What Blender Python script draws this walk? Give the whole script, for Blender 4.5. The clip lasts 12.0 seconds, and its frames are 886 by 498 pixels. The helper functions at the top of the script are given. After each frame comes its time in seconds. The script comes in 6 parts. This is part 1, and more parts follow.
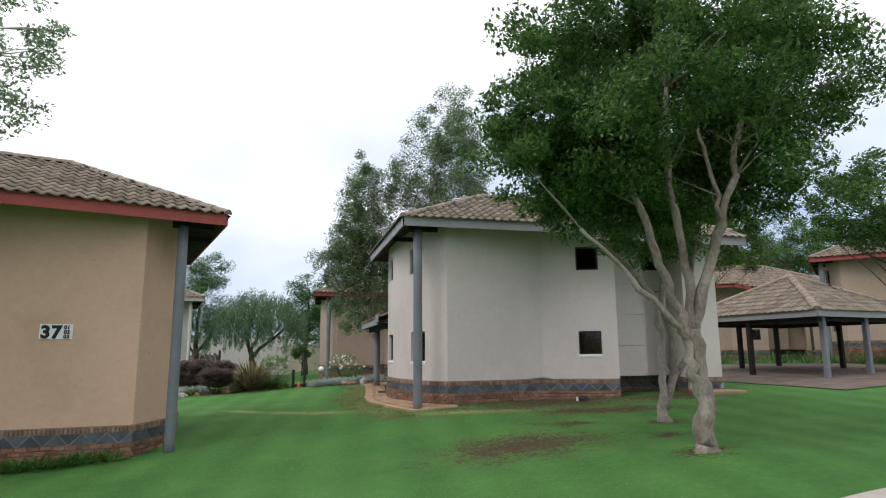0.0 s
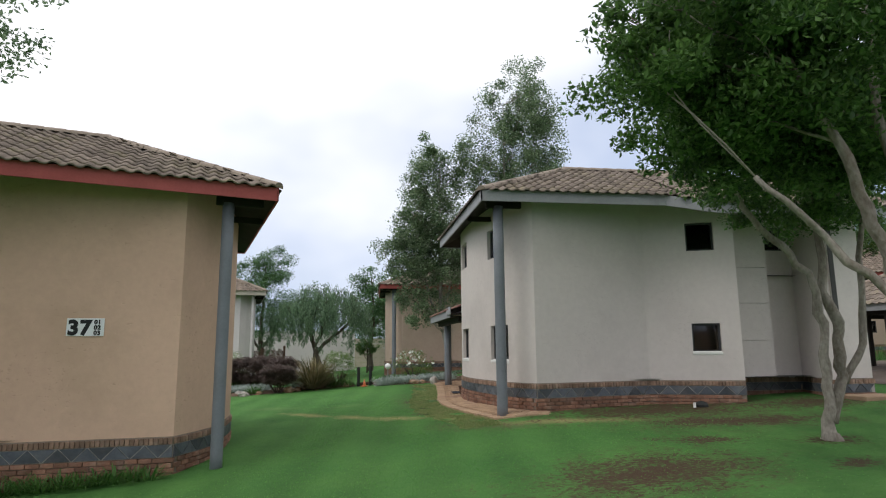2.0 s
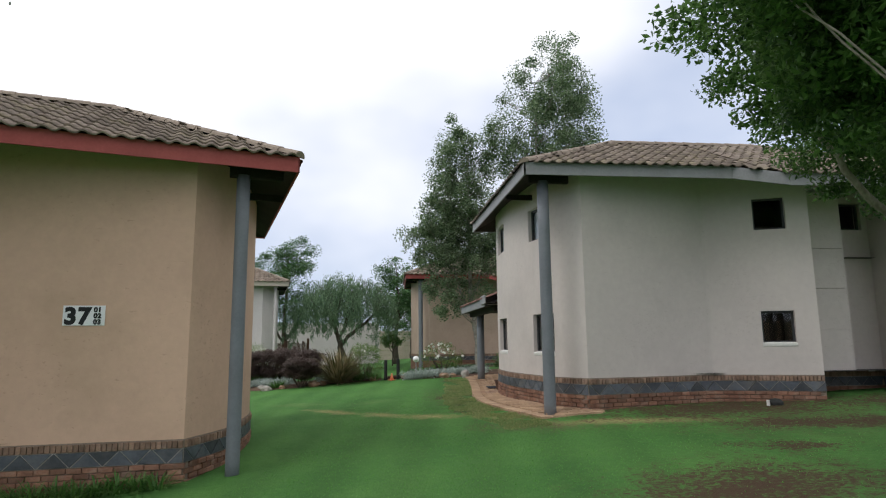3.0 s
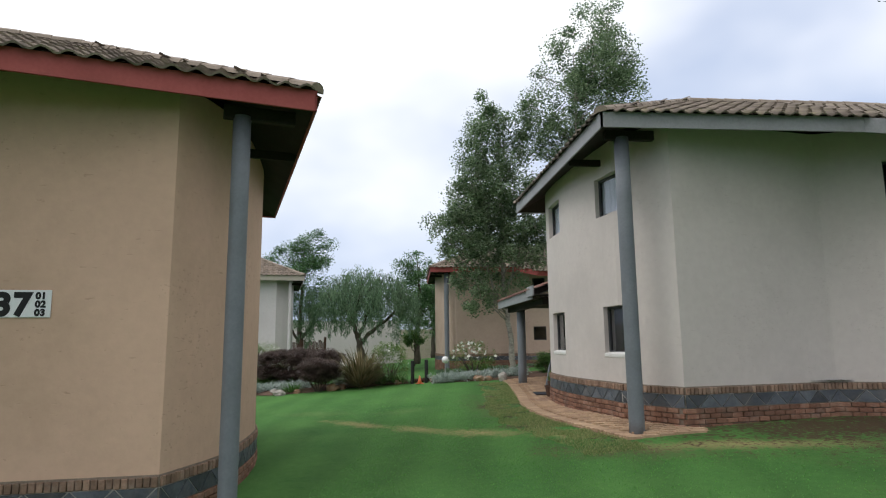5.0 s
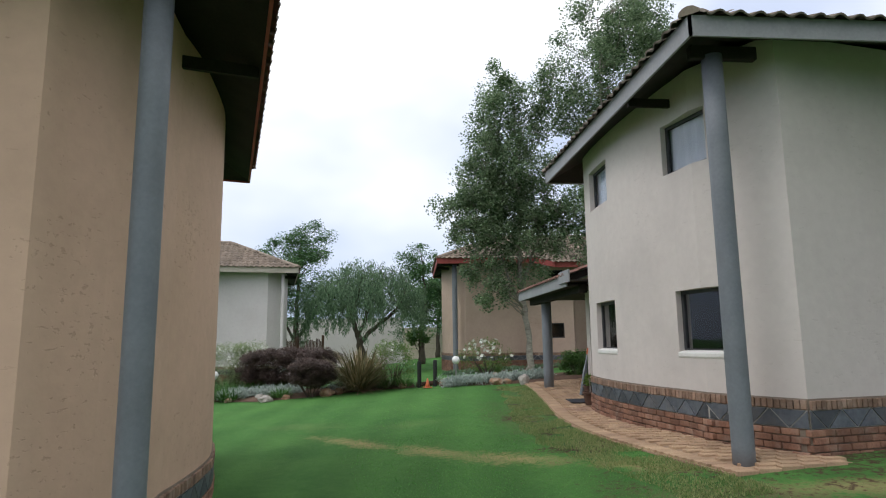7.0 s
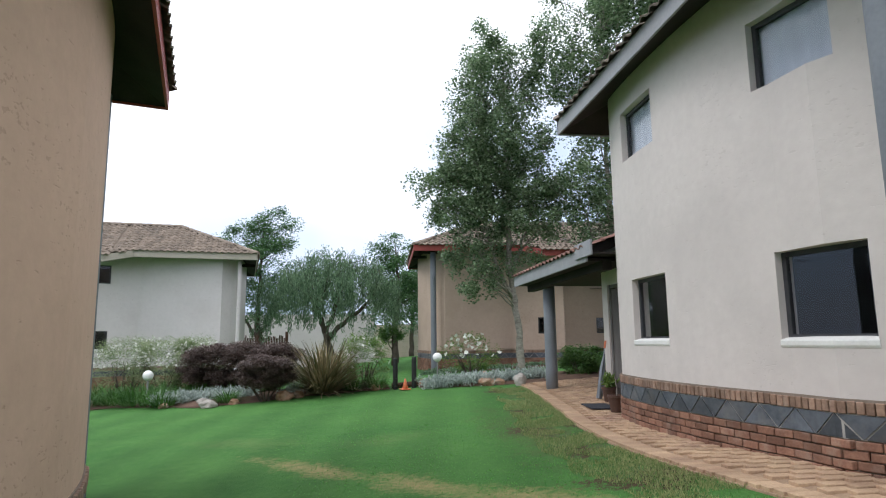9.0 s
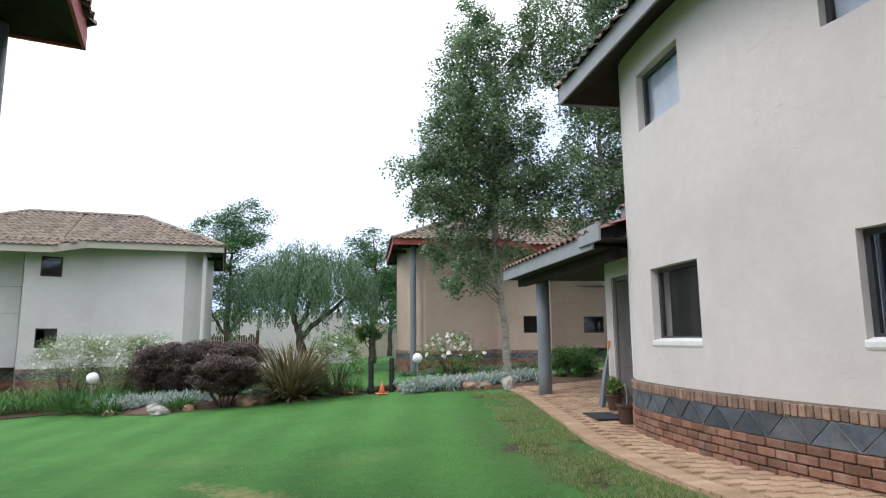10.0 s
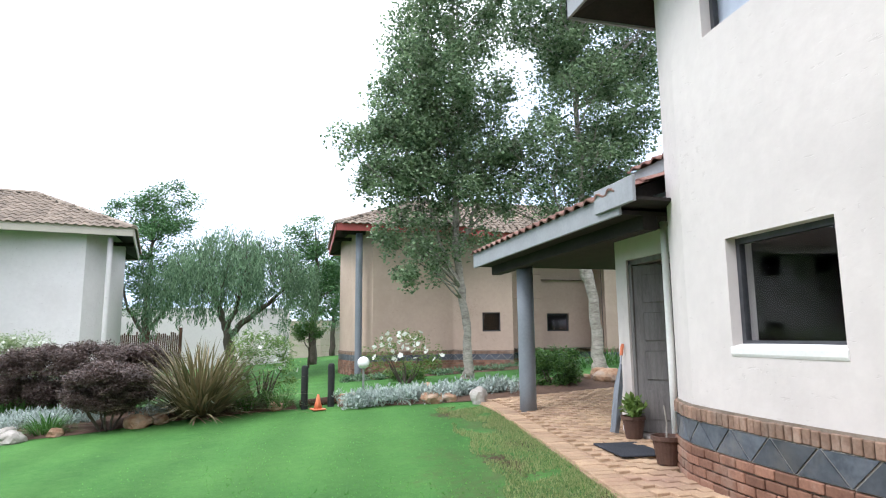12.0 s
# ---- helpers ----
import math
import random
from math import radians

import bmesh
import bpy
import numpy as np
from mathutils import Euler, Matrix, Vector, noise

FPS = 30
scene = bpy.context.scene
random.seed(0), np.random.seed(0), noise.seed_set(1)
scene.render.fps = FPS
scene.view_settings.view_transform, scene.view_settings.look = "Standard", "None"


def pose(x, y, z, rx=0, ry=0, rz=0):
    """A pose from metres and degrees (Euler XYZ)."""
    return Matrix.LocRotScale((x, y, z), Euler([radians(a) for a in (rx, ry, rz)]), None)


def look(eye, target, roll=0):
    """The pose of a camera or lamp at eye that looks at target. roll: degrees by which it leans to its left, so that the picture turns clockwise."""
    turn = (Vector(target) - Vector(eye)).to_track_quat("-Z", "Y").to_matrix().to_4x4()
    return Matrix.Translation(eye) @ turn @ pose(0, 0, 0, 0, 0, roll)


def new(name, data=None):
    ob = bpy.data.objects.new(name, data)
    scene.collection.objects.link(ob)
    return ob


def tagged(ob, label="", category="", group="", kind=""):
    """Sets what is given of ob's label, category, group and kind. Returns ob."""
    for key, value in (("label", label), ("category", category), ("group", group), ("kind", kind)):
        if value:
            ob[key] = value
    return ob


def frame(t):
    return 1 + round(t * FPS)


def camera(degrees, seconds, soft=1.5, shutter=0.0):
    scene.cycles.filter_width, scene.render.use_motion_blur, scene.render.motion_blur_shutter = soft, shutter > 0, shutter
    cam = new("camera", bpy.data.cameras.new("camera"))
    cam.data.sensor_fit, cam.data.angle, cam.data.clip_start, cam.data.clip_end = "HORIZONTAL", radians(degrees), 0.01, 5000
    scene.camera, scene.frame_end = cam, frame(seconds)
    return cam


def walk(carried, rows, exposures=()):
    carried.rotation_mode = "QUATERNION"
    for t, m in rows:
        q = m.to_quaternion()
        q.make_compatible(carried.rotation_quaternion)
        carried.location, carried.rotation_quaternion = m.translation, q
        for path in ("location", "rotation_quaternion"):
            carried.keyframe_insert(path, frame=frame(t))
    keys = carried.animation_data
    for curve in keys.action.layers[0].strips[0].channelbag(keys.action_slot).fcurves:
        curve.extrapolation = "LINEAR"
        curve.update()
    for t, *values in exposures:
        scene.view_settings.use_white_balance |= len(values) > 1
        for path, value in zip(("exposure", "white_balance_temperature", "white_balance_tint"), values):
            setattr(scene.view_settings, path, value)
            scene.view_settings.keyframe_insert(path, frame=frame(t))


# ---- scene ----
cam = camera(72.0, 12.0, soft=1.15)
PATH = [
    (0, (0.298, -0.251, 1.99), (0.781, 1.66, 2.33), -0.4),
    (0.5, (0.363, 0.25, 2.014), (0.785, 2.176, 2.351), -0.4),
    (1, (0.37, 0.802, 2.036), (0.735, 2.74, 2.371), -0.4),
    (1.5, (0.36, 1.419, 2.057), (0.684, 3.365, 2.386), -0.5),
    (2, (0.331, 2.082, 2.063), (0.619, 4.034, 2.386), -0.5),
    (2.5, (0.254, 2.772, 2.049), (0.501, 4.733, 2.357), -0.5),
    (3, (0.19, 3.469, 2.034), (0.408, 5.434, 2.335), -0.6),
    (3.2, (0.147, 3.757, 2.031), (0.352, 5.724, 2.327), -0.7),
    (5, (-0.14, 6.016, 2.033), (0.029, 7.986, 2.331), -0.6),
    (5.5, (-0.154, 6.676, 2.016), (0.007, 8.648, 2.311), -0.55),
    (6, (-0.177, 7.336, 2.002), (-0.017, 9.307, 2.297), -0.7),
    (6.5, (-0.173, 8.016, 2.001), (-0.013, 9.988, 2.297), -0.7),
    (8.5, (-0.213, 10.698, 1.849), (0.006, 12.664, 2.145), -0.7),
    (9, (-0.199, 11.412, 1.824), (0.057, 13.373, 2.119), -0.7),
    (9.5, (-0.155, 12.089, 1.807), (0.14, 14.045, 2.101), -0.6),
    (10, (-0.076, 12.793, 1.821), (0.247, 14.745, 2.114), -0.5),
    (10.5, (0.007, 13.423, 1.816), (0.359, 15.371, 2.107), -0.5),
    (11, (0.076, 14.103, 1.833), (0.488, 16.039, 2.118), -0.5),
    (11.5, (0.096, 14.759, 1.857), (0.558, 16.684, 2.14), -0.5),
    (12, (0.2, 15.414, 1.886), (0.697, 17.331, 2.169), -0.5),
]
walk(cam, [(t, look(eye, target, roll)) for t, eye, target, roll in PATH],
     [(0, 0.22, 6280, 13), (1.5, 0.12, 6280, 13), (3.2, 0.03, 6280, 13), (5, 0.08, 6230, 12), (6.5, 0.12, 6180, 13), (8.5, 0.35, 5980, 13), (9.5, 0.55, 5930, 13), (10.5, 0.82, 5880, 13), (12, 1.27, 5830, 13)])


# ---- world and light ----
def sky_world():
    w = bpy.data.worlds.new("sky")
    w.use_nodes = True
    scene.world = w
    nt = w.node_tree
    n = nt.nodes
    bg = n["Background"]
    sky = n.new("ShaderNodeTexSky")
    sky.sky_type, sky.sun_disc = "NISHITA", False
    sky.sun_elevation, sky.sun_rotation = radians(52), radians(-115)
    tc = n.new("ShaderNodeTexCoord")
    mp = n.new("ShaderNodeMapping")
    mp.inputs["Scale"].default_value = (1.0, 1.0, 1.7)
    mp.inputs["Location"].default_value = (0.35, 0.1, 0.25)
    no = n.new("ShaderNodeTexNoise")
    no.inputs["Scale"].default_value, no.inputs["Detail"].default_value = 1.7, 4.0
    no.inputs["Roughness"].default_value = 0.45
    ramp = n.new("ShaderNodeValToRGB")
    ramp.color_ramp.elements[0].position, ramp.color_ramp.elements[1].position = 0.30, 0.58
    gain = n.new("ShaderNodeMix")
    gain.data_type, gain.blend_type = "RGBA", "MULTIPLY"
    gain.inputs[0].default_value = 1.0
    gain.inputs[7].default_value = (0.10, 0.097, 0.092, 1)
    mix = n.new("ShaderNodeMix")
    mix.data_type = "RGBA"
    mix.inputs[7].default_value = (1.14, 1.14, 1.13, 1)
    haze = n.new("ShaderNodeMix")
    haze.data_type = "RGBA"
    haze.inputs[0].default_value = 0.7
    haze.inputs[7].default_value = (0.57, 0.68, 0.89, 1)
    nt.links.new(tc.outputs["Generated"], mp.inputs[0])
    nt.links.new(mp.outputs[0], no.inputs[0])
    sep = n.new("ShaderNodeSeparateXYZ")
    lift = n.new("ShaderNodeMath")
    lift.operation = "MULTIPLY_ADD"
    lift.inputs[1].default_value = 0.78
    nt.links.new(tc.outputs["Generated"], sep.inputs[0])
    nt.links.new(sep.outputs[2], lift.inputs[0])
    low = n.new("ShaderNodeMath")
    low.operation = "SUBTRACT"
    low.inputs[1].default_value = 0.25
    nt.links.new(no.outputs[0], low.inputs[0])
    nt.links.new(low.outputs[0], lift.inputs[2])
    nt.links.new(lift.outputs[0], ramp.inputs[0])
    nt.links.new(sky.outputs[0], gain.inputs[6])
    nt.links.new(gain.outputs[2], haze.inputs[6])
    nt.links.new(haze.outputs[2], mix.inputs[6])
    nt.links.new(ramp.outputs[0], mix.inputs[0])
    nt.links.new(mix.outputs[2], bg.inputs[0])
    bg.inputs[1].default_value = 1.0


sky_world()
sun = new("sun", bpy.data.lights.new("sun", "SUN"))
sun.data.energy, sun.data.angle, sun.data.color = 1.1, radians(25), (1.0, 0.96, 0.9)
sun.matrix_world = look((-9, -4, 13), (0, 0, 0))



# ---- materials ----
def material(name, a, b, scale=4.0, rough=0.85, bump=0.2, fine=60.0, metal=0.0, per_piece=0.0, per_island=0.0, stain=None, stain_scale=1.2, coords="Object", stretch=(1, 1, 1), spec=0.3, relief=0.01):
    """Two colours mixed by coarse and fine noise, with relief; per_piece varies the brightness from object to object."""
    m = bpy.data.materials.new(name)
    m.use_nodes = True
    nt = m.node_tree
    n, link = nt.nodes, nt.links.new
    p = n["Principled BSDF"]
    tc = n.new("ShaderNodeTexCoord")
    mp = n.new("ShaderNodeMapping")
    mp.inputs["Scale"].default_value = stretch
    geo = n.new("ShaderNodeNewGeometry")
    link(geo.outputs["Position"] if coords == "World" else tc.outputs[coords], mp.inputs[0])
    n1 = n.new("ShaderNodeTexNoise")
    n1.inputs["Scale"].default_value, n1.inputs["Detail"].default_value = scale, 6
    n2 = n.new("ShaderNodeTexNoise")
    n2.inputs["Scale"].default_value, n2.inputs["Detail"].default_value = fine, 3
    link(mp.outputs[0], n1.inputs[0])
    link(mp.outputs[0], n2.inputs[0])
    add = n.new("ShaderNodeMath")
    add.operation = "MULTIPLY_ADD"
    add.inputs[1].default_value = 0.4
    link(n2.outputs[0], add.inputs[0])
    sc = n.new("ShaderNodeMath")
    sc.operation = "MULTIPLY"
    sc.inputs[1].default_value = 0.6
    link(n1.outputs[0], sc.inputs[0])
    link(sc.outputs[0], add.inputs[2])
    ramp = n.new("ShaderNodeValToRGB")
    ramp.color_ramp.elements[0].position, ramp.color_ramp.elements[1].position = 0.35, 0.65
    ramp.color_ramp.elements[0].color, ramp.color_ramp.elements[1].color = (*a, 1), (*b, 1)
    link(add.outputs[0], ramp.inputs[0])
    out = ramp.outputs[0]
    if stain:
        n3 = n.new("ShaderNodeTexNoise")
        n3.inputs["Scale"].default_value, n3.inputs["Detail"].default_value = stain_scale, 8
        n3.inputs["Roughness"].default_value = 0.7
        link(mp.outputs[0], n3.inputs[0])
        r3 = n.new("ShaderNodeValToRGB")
        r3.color_ramp.elements[0].position, r3.color_ramp.elements[1].position = 0.5, 0.75
        link(n3.outputs[0], r3.inputs[0])
        mx = n.new("ShaderNodeMix")
        mx.data_type = "RGBA"
        mx.inputs[7].default_value = (*stain, 1)
        link(r3.outputs[0], mx.inputs[0])
        link(out, mx.inputs[6])
        out = mx.outputs[2]
    if per_piece or per_island:
        src = geo.outputs["Random Per Island"]
        if per_piece:
            oi = n.new("ShaderNodeObjectInfo")
            src = oi.outputs["Random"]
        mr = n.new("ShaderNodeMapRange")
        k = per_piece or per_island
        mr.inputs[3].default_value, mr.inputs[4].default_value = 1 - k, 1 + k
        link(src, mr.inputs[0])
        hs = n.new("ShaderNodeHueSaturation")
        link(mr.outputs[0], hs.inputs["Value"])
        link(out, hs.inputs["Color"])
        out = hs.outputs[0]
    link(out, p.inputs["Base Color"])
    p.inputs["Roughness"].default_value = rough
    p.inputs["Metallic"].default_value = metal
    p.inputs["Specular IOR Level"].default_value = spec
    if bump:
        bp = n.new("ShaderNodeBump")
        bp.inputs["Strength"].default_value, bp.inputs["Distance"].default_value = bump, relief
        link(add.outputs[0], bp.inputs["Height"])
        link(bp.outputs[0], p.inputs["Normal"])
    return m


def plaster(name, a, b, mark, pits=0.33):
    """Painted render with trowel marks, pits and a few long scuffs."""
    m = material(name, a, b, 0.5, 0.9, 0.35, 9.0, coords="World", relief=0.02, stain=mark, stain_scale=0.45)
    nt = m.node_tree
    n, link = nt.nodes, nt.links.new
    geo = n.new("ShaderNodeNewGeometry")
    mp = n.new("ShaderNodeMapping")
    mp.inputs["Scale"].default_value = (3.0, 3.0, 14.0)
    link(geo.outputs["Position"], mp.inputs[0])
    v = n.new("ShaderNodeTexNoise")
    v.inputs["Scale"].default_value, v.inputs["Detail"].default_value, v.inputs["Roughness"].default_value = 1.6, 4, 0.6
    link(mp.outputs[0], v.inputs[0])
    r = n.new("ShaderNodeValToRGB")
    r.color_ramp.elements[0].position, r.color_ramp.elements[1].position = 0.67, 0.71
    link(v.outputs[0], r.inputs[0])
    v2 = n.new("ShaderNodeTexNoise")
    v2.inputs["Scale"].default_value, v2.inputs["Detail"].default_value, v2.inputs["Roughness"].default_value = 16, 3, 0.6
    mp2 = n.new("ShaderNodeMapping")
    mp2.inputs["Scale"].default_value = (1.0, 1.0, 1.6)
    link(geo.outputs["Position"], mp2.inputs[0])
    link(mp2.outputs[0], v2.inputs[0])
    big = n.new("ShaderNodeTexNoise")
    big.inputs["Scale"].default_value, big.inputs["Detail"].default_value = 0.8, 3
    link(geo.outputs["Position"], big.inputs[0])
    both = n.new("ShaderNodeMath")
    both.operation = "MULTIPLY_ADD"
    both.inputs[1].default_value = 0.5
    link(big.outputs[0], both.inputs[0])
    link(v2.outputs[0], both.inputs[2])
    r2 = n.new("ShaderNodeValToRGB")
    r2.color_ramp.elements[0].position, r2.color_ramp.elements[1].position = 0.93, 0.97
    link(both.outputs[0], r2.inputs[0])
    top = n.new("ShaderNodeMath")
    top.operation = "MAXIMUM"
    link(r.outputs[0], top.inputs[0])
    link(r2.outputs[0], top.inputs[1])
    bs = n["Principled BSDF"].inputs["Base Color"]
    old = bs.links[0].from_socket
    mk = n.new("ShaderNodeMix")
    mk.data_type = "RGBA"
    mk.inputs[7].default_value = (mark[0] * 0.55, mark[1] * 0.5, mark[2] * 0.45, 1)
    half = n.new("ShaderNodeMath")
    half.operation = "MULTIPLY"
    half.inputs[1].default_value = pits
    link(top.outputs[0], half.inputs[0])
    link(half.outputs[0], mk.inputs[0])
    link(old, mk.inputs[6])
    link(mk.outputs[2], bs)
    bp = next(k for k in n if k.type == "BUMP")
    b2 = n.new("ShaderNodeBump")
    b2.invert = True
    b2.inputs["Strength"].default_value, b2.inputs["Distance"].default_value = 1.4 * pits, 0.012
    link(top.outputs[0], b2.inputs["Height"])
    link(bp.outputs[0], b2.inputs["Normal"])
    link(b2.outputs[0], n["Principled BSDF"].inputs["Normal"])
    return m


def glass(name):
    m = bpy.data.materials.new(name)
    m.use_nodes = True
    nt = m.node_tree
    n, link = nt.nodes, nt.links.new
    n.remove(n["Principled BSDF"])
    tr = n.new("ShaderNodeBsdfTransparent")
    tr.inputs[0].default_value = (0.94, 0.95, 0.96, 1)
    gl = n.new("ShaderNodeBsdfGlossy")
    gl.inputs["Roughness"].default_value = 0.02
    lw = n.new("ShaderNodeLayerWeight")
    lw.inputs[0].default_value = 0.5
    pw = n.new("ShaderNodeMath")
    pw.operation = "POWER"
    pw.inputs[1].default_value = 4.0
    link(lw.outputs["Facing"], pw.inputs[0])
    fr = n.new("ShaderNodeMath")
    fr.operation = "MULTIPLY_ADD"
    fr.inputs[1].default_value, fr.inputs[2].default_value = 0.4, 0.03
    link(pw.outputs[0], fr.inputs[0])
    mx = n.new("ShaderNodeMixShader")
    link(fr.outputs[0], mx.inputs[0])
    link(tr.outputs[0], mx.inputs[1])
    link(gl.outputs[0], mx.inputs[2])
    link(mx.outputs[0], n["Material Output"].inputs[0])
    return m


def leafy(name, a, b, through_light=0.35, gloss=0.45):
    """Leaves: colour varies from leaf to leaf, and some light passes through."""
    m = bpy.data.materials.new(name)
    m.use_nodes = True
    nt = m.node_tree
    n, link = nt.nodes, nt.links.new
    p = n["Principled BSDF"]
    geo = n.new("ShaderNodeNewGeometry")
    no = n.new("ShaderNodeTexNoise")
    no.inputs["Scale"].default_value = 0.9
    link(geo.outputs["Position"], no.inputs[0])
    av = n.new("ShaderNodeMath")
    av.operation = "ADD"
    link(geo.outputs["Random Per Island"], av.inputs[0])
    link(no.outputs[0], av.inputs[1])
    ramp = n.new("ShaderNodeValToRGB")
    ramp.color_ramp.elements[0].position, ramp.color_ramp.elements[1].position = 0.3, 1.35 / 1.4
    ramp.color_ramp.elements[0].color, ramp.color_ramp.elements[1].color = (*a, 1), (*b, 1)
    hv = n.new("ShaderNodeMath")
    hv.operation = "MULTIPLY"
    hv.inputs[1].default_value = 0.7
    link(av.outputs[0], hv.inputs[0])
    link(hv.outputs[0], ramp.inputs[0])
    link(ramp.outputs[0], p.inputs["Base Color"])
    p.inputs["Roughness"].default_value = gloss
    p.inputs["Specular IOR Level"].default_value = 0.3
    t = n.new("ShaderNodeBsdfTranslucent")
    link(ramp.outputs[0], t.inputs[0])
    mx = n.new("ShaderNodeMixShader")
    mx.inputs[0].default_value = through_light
    link(p.outputs[0], mx.inputs[1])
    link(t.outputs[0], mx.inputs[2])
    link(mx.outputs[0], n["Material Output"].inputs[0])
    return m


def lawn_material():
    """Mown grass with straw-coloured scars and bare soil."""
    m = bpy.data.materials.new("lawn")
    m.use_nodes = True
    nt = m.node_tree
    n, link = nt.nodes, nt.links.new
    p = n["Principled BSDF"]
    p.inputs["Roughness"].default_value = 0.9
    p.inputs["Specular IOR Level"].default_value = 0.15
    geo = n.new("ShaderNodeNewGeometry")
    pos = geo.outputs["Position"]

    def noise_at(scale, detail=4, rough=0.6):
        k = n.new("ShaderNodeTexNoise")
        k.inputs["Scale"].default_value, k.inputs["Detail"].default_value, k.inputs["Roughness"].default_value = scale, detail, rough
        link(pos, k.inputs[0])
        return k.outputs[0]

    def math_node(op, *vals):
        k = n.new("ShaderNodeMath")
        k.operation = op
        for i, v in enumerate(vals):
            if isinstance(v, (int, float)):
                k.inputs[i].default_value = v
            else:
                link(v, k.inputs[i])
        return k.outputs[0]

    def mix_to(fac, colour, under):
        k = n.new("ShaderNodeMix")
        k.data_type = "RGBA"
        link(fac, k.inputs[0])
        link(under, k.inputs[6])
        if isinstance(colour, tuple):
            k.inputs[7].default_value = (*colour, 1)
        else:
            link(colour, k.inputs[7])
        return k.outputs[2]

    sep = n.new("ShaderNodeSeparateXYZ")
    link(pos, sep.inputs[0])
    X, Y = sep.outputs[0], sep.outputs[1]

    def blob(x, y, rx, ry, turn=0.0):
        """1 at the middle of an uneven patch, 0 outside."""
        c, s = math.cos(turn), math.sin(turn)
        dx, dy = math_node("SUBTRACT", X, x), math_node("SUBTRACT", Y, y)
        u = math_node("ADD", math_node("MULTIPLY", dx, c / rx), math_node("MULTIPLY", dy, s / rx))
        v = math_node("ADD", math_node("MULTIPLY", dx, -s / ry), math_node("MULTIPLY", dy, c / ry))
        d = math_node("SQRT", math_node("ADD", math_node("MULTIPLY", u, u), math_node("MULTIPLY", v, v)))
        return math_node("SUBTRACT", 1.0, d)

    ramp = n.new("ShaderNodeValToRGB")
    e = ramp.color_ramp.elements
    e[0].position, e[1].position = 0.36, 0.66
    e[0].color, e[1].color = (0.036, 0.118, 0.026, 1), (0.095, 0.222, 0.052, 1)
    both = math_node("ADD", math_node("ADD", math_node("MULTIPLY", noise_at(0.7), 0.36), math_node("MULTIPLY", noise_at(9, 6, 0.7), 0.3)), math_node("MULTIPLY", noise_at(55, 6, 0.75), 0.34))
    link(both, ramp.inputs[0])
    # faint mowing stripes
    wave = n.new("ShaderNodeTexWave")
    wave.inputs["Scale"].default_value, wave.inputs["Distortion"].default_value, wave.inputs["Detail"].default_value = 0.30, 0.5, 2
    turned = n.new("ShaderNodeMapping")
    turned.inputs["Rotation"].default_value = (0, 0, radians(8))
    link(pos, turned.inputs[0])
    link(turned.outputs[0], wave.inputs[0])
    stripe = n.new("ShaderNodeMapRange")
    stripe.inputs[3].default_value, stripe.inputs[4].default_value = 0.92, 1.09
    link(wave.outputs[1], stripe.inputs[0])
    tone = n.new("ShaderNodeHueSaturation")
    link(ramp.outputs[0], tone.inputs["Color"])
    link(stripe.outputs[0], tone.inputs["Value"])
    colour = tone.outputs[0]
    ragged = math_node("SUBTRACT", noise_at(2.2, 8, 0.75), 0.5)
    fine = math_node("SUBTRACT", noise_at(14, 6, 0.7), 0.5)

    def patch(fields, tint, strength, colour, soft=0.35, crumbly=2.0):
        field = fields[0]
        for f in fields[1:]:
            field = math_node("MAXIMUM", field, f)
        f = math_node("ADD", math_node("ADD", field, math_node("MULTIPLY", ragged, 2.2)), math_node("MULTIPLY", fine, crumbly))
        k = n.new("ShaderNodeMapRange")
        k.inputs[1].default_value, k.inputs[2].default_value = 0.15, 0.15 + soft
        k.inputs[4].default_value = strength
        link(f, k.inputs[0])
        return mix_to(k.outputs[0], tint, colour)

    # dry straw streaks across the lawn
    colour = patch([blob(-0.72, 18.76, 1.5, 0.34, -0.83), blob(0.4, 17.55, 1.5, 0.38, -0.84), blob(1.36, 16.64, 1.3, 0.42, -0.66), blob(2.5, 15.6, 1.0, 0.3, -0.75), blob(4.6, 14.0, 2.8, 0.4, -0.22)], (0.33, 0.28, 0.125), 0.9, colour, 0.9)
    colour = patch([blob(0.1, 20.2, 0.9, 0.6, 0.5), blob(-1.9, 20.8, 1.4, 0.6, -0.5)], (0.22, 0.25, 0.10), 0.35, colour, 1.4)
    # thin, dry grass and bare red soil; tone near the trees includes their shade
    colour = patch([blob(3.0, 14.2, 1.8, 0.6, -0.5), blob(2.25, 19.2, 0.95, 4.2, 0.03), blob(2.9, 23.6, 0.5, 1.8, 0.1), blob(7.3, 13.2, 3.4, 1.9, -0.2), blob(4.3, 9.9, 2.6, 1.9, 0.3)], (0.088, 0.088, 0.04), 0.7, colour, 0.9)
